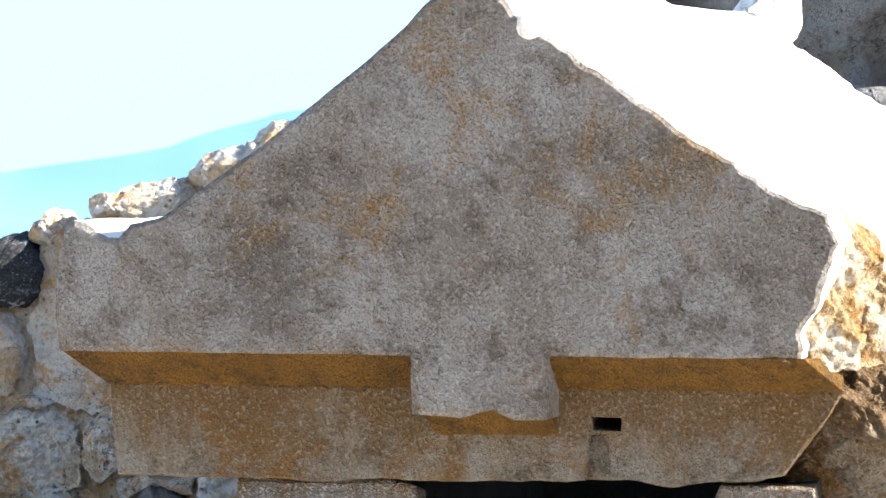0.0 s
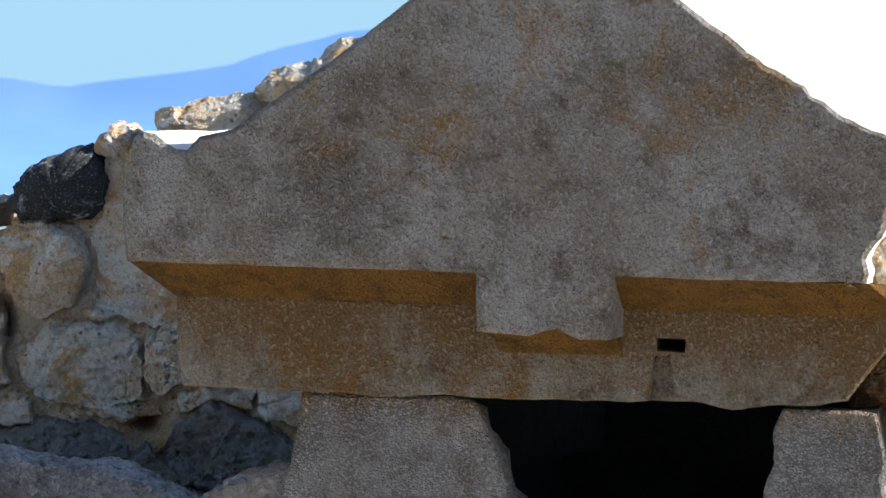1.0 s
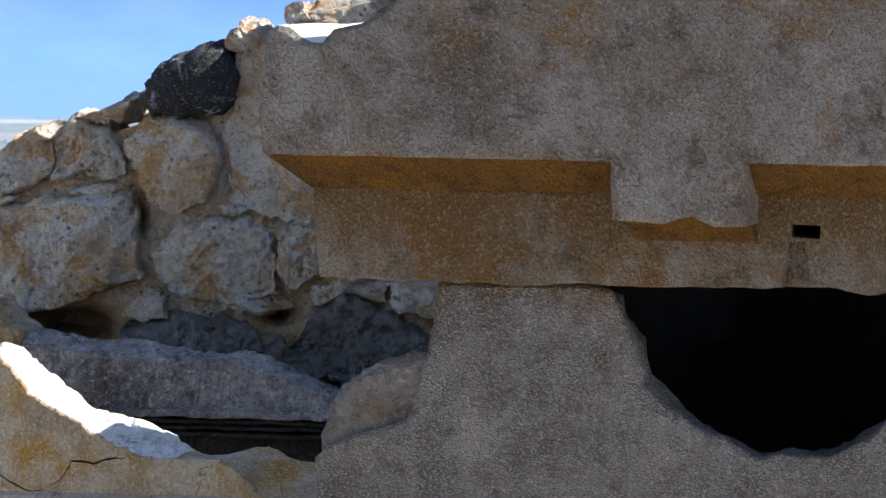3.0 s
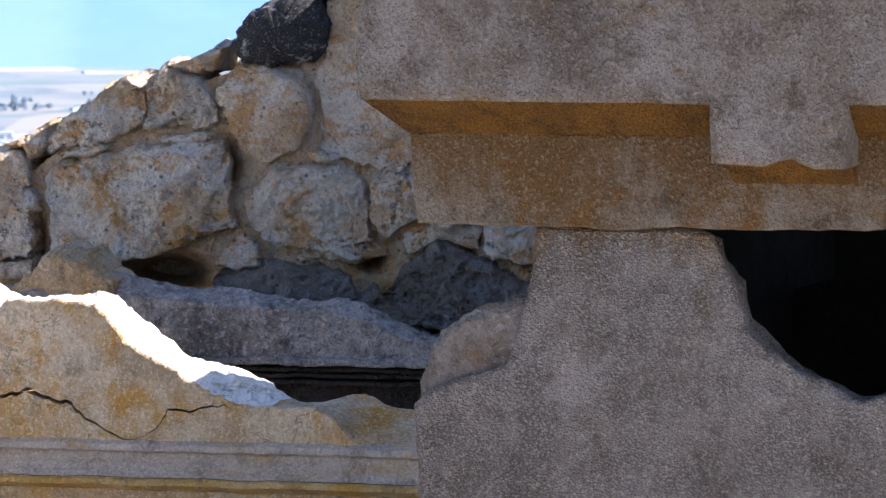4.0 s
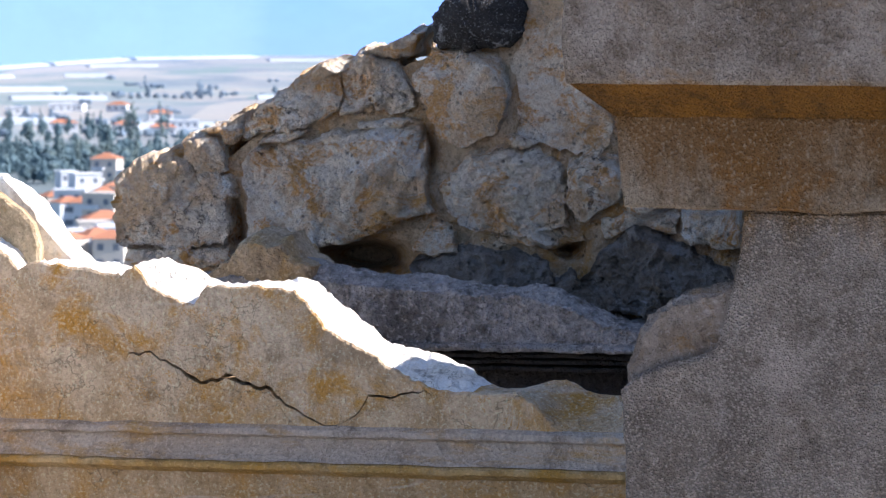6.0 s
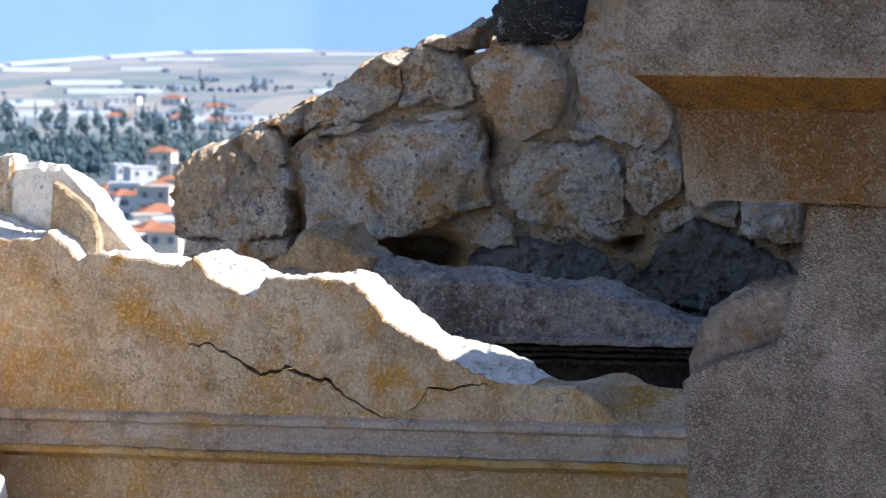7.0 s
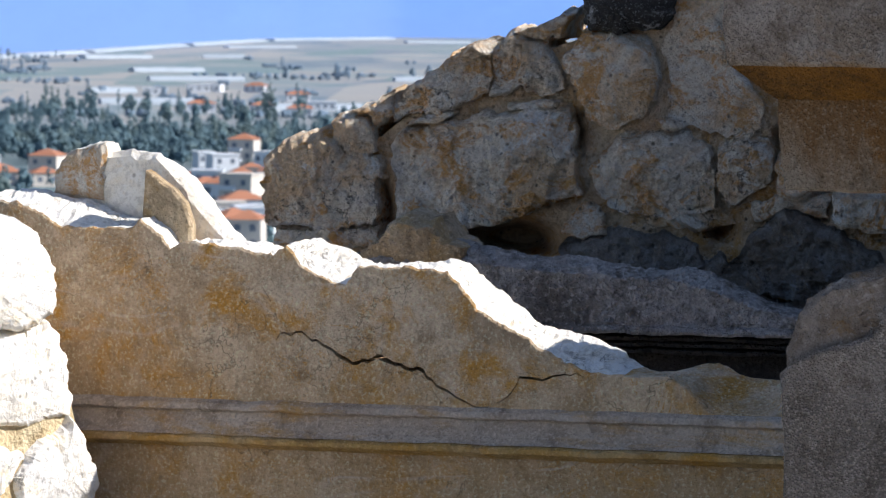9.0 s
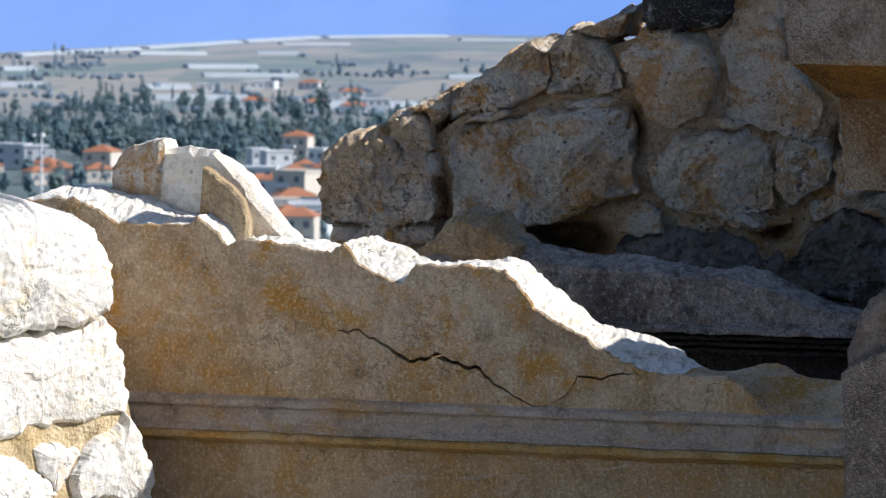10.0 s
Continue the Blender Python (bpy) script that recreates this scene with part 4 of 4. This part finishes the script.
wall_stone(0.020, 0.02, 0.02, [(-0.055, 1.656), (0.042, 1.720), (0.254, 1.715), (0.259, 1.467), (-0.042, 1.443), (-0.062, 1.549)], 121)
# loose stones along the crest and chinking in the joints: x, z, width, height, lean
for i, (x, z, w, h, lean) in enumerate([(0.169, 1.785, 0.12, 0.09, 12), (0.33, 1.80, 0.30, 0.17, -18), (0.54, 1.925, 0.24, 0.09, -10), (0.63, 1.965, 0.09, 0.07, 0), (0.72, 1.95, 0.26, 0.22, 10), (-0.66, 1.41, 0.14, 0.05, -15)]):
    stone("stone", wall, (x, wall_y(x) + 0.06, z), (w * 1.1, 0.36, h * 1.14), 50 + i, M_RUBBLE, lean, level=5, amp=0.05, boxy=5.0, chips=16)
for i, (x, z, w, h, lean) in enumerate([(-0.05, 1.185, 0.10, 0.035, 5), (0.02, 0.88, 0.10, 0.06, 30), (-0.375, 1.13, 0.05, 0.13, 12), (0.36, 1.0, 0.14, 0.10, -5), (0.40, 1.2, 0.2, 0.2, 5), (-0.80, 0.77, 0.3, 0.07, 0), (-0.2, 0.70, 0.4, 0.06, 3), (0.33, 1.06, 0.1, 0.07, 20), (-0.46, 1.235, 0.2, 0.03, -4), (-0.80, 1.19, 0.16, 0.03, -8)]):
    stone("stone", wall, (x, wall_y(x) + 0.02, z), (w * 1.1, 0.16, h * 1.14), 150 + i, M_RUBBLE, lean, level=4, amp=0.05, boxy=4.0, chips=12)
boulder = tagged(part("boulder", block([(-0.14, -0.03), (-0.116, 0.034), (-0.045, 0.080), (0.052, 0.112), (0.125, 0.10), (0.155, 0.03), (0.147, -0.041), (0.105, -0.087), (0.002, -0.106), (-0.114, -0.097)], 0.26, 0.09, 0.007, 12, 0.007, 30, 0.4), M_BLACK), "black boulder with pale chips on top of the ruined wall", "boulder")
boulder.matrix_world = pose(-0.205, wall_y(-0.2) - 0.07, 1.573, 0, 0, -12)

# ---- rock at the side, with an unseen shade block ----
# crest lies above the view; its height is set to shade the rear trough
cliff = tagged(part("cliff", rough_face(1.45, 4.2, [(1.45, 2.3), (1.7, 2.7), (2.2, 3.1), (3.0, 3.2), (6.0, 3.4)], lambda x: 12.6 - 0.45 * (x - 1.45), 0.025, 0.10, 61, 1.9, 0.0, 0.8, split=0.34), M_CLIFF), "grey jagged rock face behind the sarcophagus", "rock face", kind="structure")
# added out of sight behind the lid, only to keep sun off the trough
side = tagged(part("shade_block", rough_face(1.75, 2.7, [(1.75, 1.95), (1.9, 2.05), (2.4, 2.1), (4.5, 2.4)], lambda x: 10.25 + 0.05 * x, 0.03, 0.07, 67, 2.0, 0.0, 1.4, split=0.10), M_CLIFF), "unseen grey rock block added to shade the broken sarcophagus", "rock")

# ---- the sunlit pier ----
pier = empty("stone_pier", pose(-1.76, 10.56, 0, 0, 0, 42), label="pile of white limestone blocks bedded in sandy mortar", category="masonry pier")
part("mortar_core", rock(0.52, 0.37, 1.50, 71, boxy=6.0, chips=2, amp=0.012, level=4, scale=9.0), M_PIER_MORTAR, pier, "sandy mortar").matrix_basis = pose(-0.09, 0.0, 0.0)
PIER = [[(-0.403, 1.017), (-0.275, 1.027), (-0.221, 1.038), (-0.115, 1.032), (-0.031, 1.006), (0.018, 0.971), (0.045, 0.935), (0.063, 0.888), (0.066, 0.796), (0.052, 0.78), (0.015, 0.756), (-0.095, 0.745), (-0.23, 0.728), (-0.26, 0.732), (-0.402, 0.732)],
        [(-0.402, 0.707), (-0.229, 0.719), (-0.095, 0.734), (0.024, 0.747), (0.063, 0.751), (0.09, 0.725), (0.112, 0.67), (0.118, 0.6), (0.131, 0.553), (0.127, 0.529), (0.044, 0.518), (-0.046, 0.51), (-0.148, 0.497), (-0.228, 0.477), (-0.4, 0.443)],
        [(-0.025, 0.446), (0.034, 0.476), (0.084, 0.496), (0.12, 0.514), (0.153, 0.466), (0.182, 0.405), (0.202, 0.342), (0.193, 0.3), (0.111, 0.298), (-0.04, 0.308), (-0.06, 0.344)],
        ] + [[(-0.174, 0.457), (-0.121, 0.465), (-0.05, 0.45), (-0.028, 0.423), (-0.061, 0.373), (-0.094, 0.343), (-0.149, 0.386)],
        [(-0.432, 0.458), (-0.272, 0.438), (-0.187, 0.416), (-0.12, 0.37), (-0.104, 0.327), (-0.103, 0.263), (-0.432, 0.286)],
        [(-0.36, -0.02), (0.24, -0.02), (0.24, 0.20), (-0.05, 0.20), (-0.36, 0.19)]]
for i, outline in enumerate(PIER):
    part("stone", block(outline, 0.36, 0.03, 0.010, 180 + i, 0.007, 36, 0.3), M_PIER, pier).matrix_basis = pose(0, -0.21 + 0.012 * (i % 2), 0)

# ---- town and plain far below ----
FLOOR = -48.0


def plain_material(name, colour, rough=0.8, amount=0.25):
    n = Nodes(name)
    dark = tuple(c * 0.7 for c in colour)
    return n.finish(n.mix(n.maths("MULTIPLY", n.noise(0.6, 4, 0.7), amount * 2), colour, dark), rough)


# white, glazing and film colours carry distance haze: greyed and tinted blue
M_WHITE = plain_material("hazed_white_render", (0.66, 0.70, 0.75))
M_CREAM = plain_material("cream_render", (0.62, 0.575, 0.52))
M_TILE = plain_material("red_roof_tiles", (0.44, 0.20, 0.12))
M_GLASS = plain_material("hazed_glazing", (0.17, 0.20, 0.25), 0.25)
M_FILM = plain_material("hazed_plastic_film", (0.42, 0.48, 0.54), 0.6, 0.15)
def leaf_material(name, a, b, warm):
    """Foliage seen from far off, haze put into its colours: each clump a little lighter, bluer or yellower."""
    n = Nodes(name)
    pick = n.geo.outputs["Random Per Island"]
    c = n.mix(pick, a, b)
    c = n.mix(n.ramp(n.noise(0.05, 3, 0.6), 0.5, 0.62), c, warm)
    return n.finish(n.mix(n.maths("MULTIPLY", n.noise(1.2, 4, 0.7), 0.5), c, tuple(x * 0.75 for x in a)), 1.0, spec=0.0)


M_LEAF = leaf_material("haze_tinted_foliage", (0.10, 0.16, 0.195), (0.13, 0.195, 0.22), (0.165, 0.215, 0.205))
M_LEAF_FAR = leaf_material("haze_tinted_far_foliage", (0.20, 0.275, 0.36), (0.23, 0.30, 0.38), (0.24, 0.30, 0.35))


def box(x0, x1, y0, y1, z0, z1):
    bm = bmesh.new()
    bmesh.ops.create_cube(bm, size=1.0)
    for v in bm.verts:
        v.co = ((x0 + x1) / 2 + v.co.x * (x1 - x0), (y0 + y1) / 2 + v.co.y * (y1 - y0), (z0 + z1) / 2 + v.co.z * (z1 - z0))
    return bm


def hip_roof(w, d, z, h):
    bm = bmesh.new()
    a, b = w / 2 + 0.4, d / 2 + 0.4
    r = max(0.3, a - b)
    low = [bm.verts.new(p) for p in ((-a, -b, z), (a, -b, z), (a, b, z), (-a, b, z))]
    ridge = [bm.verts.new((-r, 0, z + h)), bm.verts.new((r, 0, z + h))]
    for f in ((low[0], low[1], ridge[1], ridge[0]), (low[1], low[2], ridge[1]), (low[2], low[3], ridge[0], ridge[1]), (low[3], low[0], ridge[0]), (low[3], low[2], low[1], low[0])):
        bm.faces.new(f)
    return bm


def house(x, y, w, d, floors, wall_mat, turn, tiled=True):
    """A town house: walls, hipped tile roof or flat slab, rows of windows, balconies on taller ones."""
    ob = empty("house", pose(x, y, FLOOR, 0, 0, turn), label=("white" if wall_mat is M_WHITE else "cream") + " rendered town house with a " + ("red tiled roof" if tiled else "flat roof"), category="house", group="town houses")
    w, d = w * 0.8, d * 0.8
    h = 2.9 * floors + 0.5
    part("wall", box(-w / 2, w / 2, -d / 2, d / 2, -1, h), wall_mat, ob)
    if tiled:
        part("roof", hip_roof(w, d, h, 0.24 * d), M_TILE, ob, "red tiled roof")
    else:
        part("roof", box(-w / 2 - 0.3, w / 2 + 0.3, -d / 2 - 0.3, d / 2 + 0.3, h, h + 0.4), wall_mat, ob)
    n = max(2, int(w / 3))
    for f in range(floors):
        for k in range(n):
            cx = -w / 2 + w * (k + 0.5) / n
            part("window", box(cx - 0.6, cx + 0.6, -d / 2 - 0.06, -d / 2 + 0.1, 2.9 * f + 1.2, 2.9 * f + 2.5), M_GLASS, ob)
        if floors > 2 and f:
            part("balcony", box(-w / 2 + 0.5, -w / 2 + w * 0.55, -d / 2 - 1.2, -d / 2 - 0.02, 2.9 * f + 0.2, 2.9 * f + 1.1), M_WHITE, ob)
    return ob


rnd = random.Random(5)
# the white house with its neighbours, then the flats below them
house(-116.5, 1098, 9.0, 8, 2, M_WHITE, 24, False)
house(-123, 1112, 5.5, 7, 2, M_WHITE, 24, False)
house(-114.5, 1135, 9, 8, 3, M_CREAM, -12)
house(-107, 1118, 6, 6, 2, M_WHITE, -20, False)
house(-108.5, 1095, 6, 6, 1, M_CREAM, 8)
house(-117, 1035, 9, 8, 1, M_CREAM, 28)
house(-109.5, 1030, 7, 7, 1, M_WHITE, -18)
house(-100, 985, 8, 9, 2, M_WHITE, 10)
house(-98.5, 940, 12, 10, 2, M_WHITE, -14)
house(-92.5, 915, 10, 9, 3, M_CREAM, -24, False)
house(-88, 868, 11, 9, 2, M_WHITE, 16)
house(-91, 845, 8, 7, 1, M_WHITE, -30, False)
house(-82, 832, 9, 8, 2, M_WHITE, 12, False)
house(-160.5, 1085, 10, 9, 2, M_CREAM, -16)
house(-156, 1048, 9, 8, 1, M_CREAM, 22)
house(-166, 1052, 8, 8, 1, M_CREAM, 10)
house(-173, 1075, 9, 8, 1, M_CREAM, -25)
house(-168.5, 1030, 7, 7, 1, M_CREAM, 34)
house(-182, 1110, 8, 8, 2, M_WHITE, 12, False)
house(-190, 1120, 11, 8, 2, M_WHITE, -6, False)
house(-186, 1150, 6, 5, 1, M_WHITE, 18, False)
house(-186, 1060, 8, 8, 1, M_CREAM, 26)
for i in range(20):
    y = rnd.uniform(780, 1010)
    house(y * rnd.uniform(-0.118, -0.075), y, rnd.uniform(7, 10), rnd.uniform(6.5, 9), rnd.choice([1, 2, 2, 2]), rnd.choice([M_WHITE, M_WHITE, M_CREAM]), rnd.uniform(-35, 35), rnd.random() < 0.55)
for i in range(9):
    y = rnd.uniform(1560, 2050)
    house(y * rnd.uniform(-0.15, -0.07), y, rnd.uniform(9, 16), 8, 1, M_WHITE, rnd.uniform(-20, 20), rnd.random() < 0.7)

mast = empty("lamp_mast", pose(-81.0, 498, FLOOR), label="tall slender grey floodlight mast standing in the town", category="lamp mast")
for name, r0, r1, x, z0, z1, mat in (("shaft", 0.21, 0.13, 0.0, -1, 31.3, M_WHITE), ("collar", 0.24, 0.24, 0.0, 25.0, 25.3, M_WHITE), ("lamp_head", 0.36, 0.3, 0.1, 31.3, 31.8, M_WHITE), ("side_lamp", 0.2, 0.16, -0.95, 31.4, 31.7, M_WHITE)):
    bm = bmesh.new()
    bmesh.ops.create_cone(bm, segments=12, radius1=r0, radius2=r1, depth=z1 - z0, cap_ends=True)
    bmesh.ops.translate(bm, vec=(x, 0, (z0 + z1) / 2), verts=bm.verts)
    part(name, bm, mat, mast)
part("arm", box(-0.95, 0.0, -0.06, 0.06, 31.48, 31.6), M_WHITE, mast)


def greenhouse(xa, ya, xb, yb, w, h):
    """A long plastic tunnel between two points."""
    length = math.hypot(xb - xa, yb - ya)
    h *= 0.55
    prof = [(w / 2 * math.cos(a), h * math.sin(a)) for a in [math.pi * k / 8 for k in range(9)]]
    ob = empty("greenhouse", pose(xa, ya, FLOOR, 0, 0, math.degrees(math.atan2(yb - ya, xb - xa))), label="long white plastic greenhouse on the plain", category="greenhouse", group="greenhouses")
    part("cover", bar(prof, length, 0, 1, max(4.0, length / 30), 0.3), M_FILM, ob)
    part("door", box(-0.3, -0.05, -1.0, 1.0, 0, 2.2), M_WHITE, ob)


for xa, ya, xb, yb, w, h in [(-540, 2800, -490, 2820, 14, 4), (-482, 2840, -450, 3200, 16, 4), (-450, 3230, -425, 3650, 18, 4), (-425, 3680, -395, 4050, 20, 4), (-392, 4080, -290, 4300, 26, 4), (-409, 2368, -392, 2380, 12, 5), (-345, 1990, -325, 2000, 12, 4.5),
                             (-414, 2961, -370, 2990, 14, 5), (-375, 3560, -320, 3590, 14, 3), (-275, 1990, -255, 2000, 12, 5), ] + [(-280, 2261, -230, 2275, 12, 5), (-244, 1800, -205, 1810, 14, 5), (-335, 3020, -305, 3025, 14, 5), (-190, 1440, -172, 1445, 10, 4),
                             (-170, 1728, -128, 1745, 14, 5), (-320, 2500, -280, 2520, 12, 5), (-150, 2300, -100, 2310, 14, 5), (-250, 4000, -190, 4020, 18, 3.5), (-140, 3300, -80, 3310, 16, 6)]:
    greenhouse(xa, ya, xb, yb, w, h)


def woods(name, spots, label, leaf):
    """Many trees as one mesh: trunks and crowns of small uneven clumps."""
    tmp = bmesh.new()
    bmesh.ops.create_icosphere(tmp, subdivisions=1, radius=1.0)
    tmp.verts.ensure_lookup_table()
    ball = np.array([v.co[:] for v in tmp.verts])
    tris = np.array([[v.index for v in f.verts] for f in tmp.faces])
    tmp.free()
    rng = np.random.default_rng(3)
    verts, faces, count = [], [], 0
    for x, y, h, slim in spots:
        k = 38
        t = rng.uniform(0.18, 1.0, k)
        wide = h * slim * np.sqrt(np.clip(1 - ((t - 0.5) / 0.52) ** 2, 0.05, 1))
        ang = rng.uniform(0, 6.28, k)
        rad = wide * rng.uniform(0.1, 0.8, k)
        for a, r, tt, ww in zip(ang, rad, t, wide):
            s = max(0.25, ww * rng.uniform(0.2, 0.4))
            p = ball * s * rng.uniform(0.65, 1.3, (len(ball), 1)) * np.array([1, 1, 1.2])
            verts.append(p + np.array([x + r * math.cos(a), y + r * math.sin(a), FLOOR + h * tt]))
            faces.append(tris + count)
            count += len(ball)
        c = np.array([[0.2, 0], [-0.1, 0.17], [-0.1, -0.17]])
        verts.append(np.array([[x + a, y + b, FLOOR - 0.2] for a, b in c] + [[x + a * 0.5, y + b * 0.5, FLOOR + h * 0.5] for a, b in c]))
        faces.append(np.array([[0, 1, 4], [0, 4, 3], [1, 2, 5], [1, 5, 4], [2, 0, 3], [2, 3, 5]]) + count)
        count += 6
    me = bpy.data.meshes.new(name)
    me.from_pydata(np.concatenate(verts).tolist(), [], np.concatenate(faces).tolist())
    me.polygons.foreach_set("use_smooth", [True] * len(me.polygons))
    me.materials.append(leaf)
    return tagged(new(name, me), label, "trees", kind="stuff")


belt = []
for i in range(900):
    y = rnd.uniform(1175, 1380) if i < 620 else rnd.uniform(1380, 1720)
    x = y * rnd.uniform(-0.2, -0.05)
    if i >= 620 and noise.noise(Vector((x * 0.02, y * 0.012, 4))) < 0.06:
        continue
    belt.append((x, y, *rnd.choice([(rnd.uniform(5, 8), 0.36), (rnd.uniform(4, 6), 0.42), (rnd.uniform(5, 8), 0.28), (rnd.uniform(8, 12), 0.11)])))
for x0, y0, count in ((-168, 1585, 4), (-154, 1600, 3), (-141, 1590, 3), (-244, 1640, 3), (-208, 1500, 3), (-98, 1580, 4)):
    for k in range(count):
        belt.append((x0 + k * 1.7 + rnd.uniform(-0.7, 0.7), y0 + rnd.uniform(-8, 8), rnd.uniform(10, 15), rnd.choice([0.10, 0.13, 0.16])))
for i in range(170):
    y = rnd.uniform(800, 1190)
    belt.append((y * rnd.uniform(-0.2, -0.06), y, rnd.uniform(3, 6.0), rnd.choice([0.3, 0.38, 0.45])))
woods("trees", belt, "dense belt of haze-blue trees and poplars beyond the town", M_LEAF)
far = []
for i in range(75):
    y0 = 1620 + 1500 * rnd.random() ** 1.6
    x0 = y0 * rnd.uniform(-0.2, -0.03)
    gap = rnd.uniform(1.8, 5.5)
    for k in range(rnd.choice([1, 1, 2, 3, 5, 8, 12])):
        tall = rnd.random() < 0.08
        far.append((x0 + k * gap + rnd.uniform(-1, 1), y0 + rnd.uniform(-10, 10), rnd.uniform(5, 9) if tall else rnd.uniform(1.5, 3.2), rnd.choice([0.16, 0.28]) if tall else rnd.uniform(0.6, 1.1)))
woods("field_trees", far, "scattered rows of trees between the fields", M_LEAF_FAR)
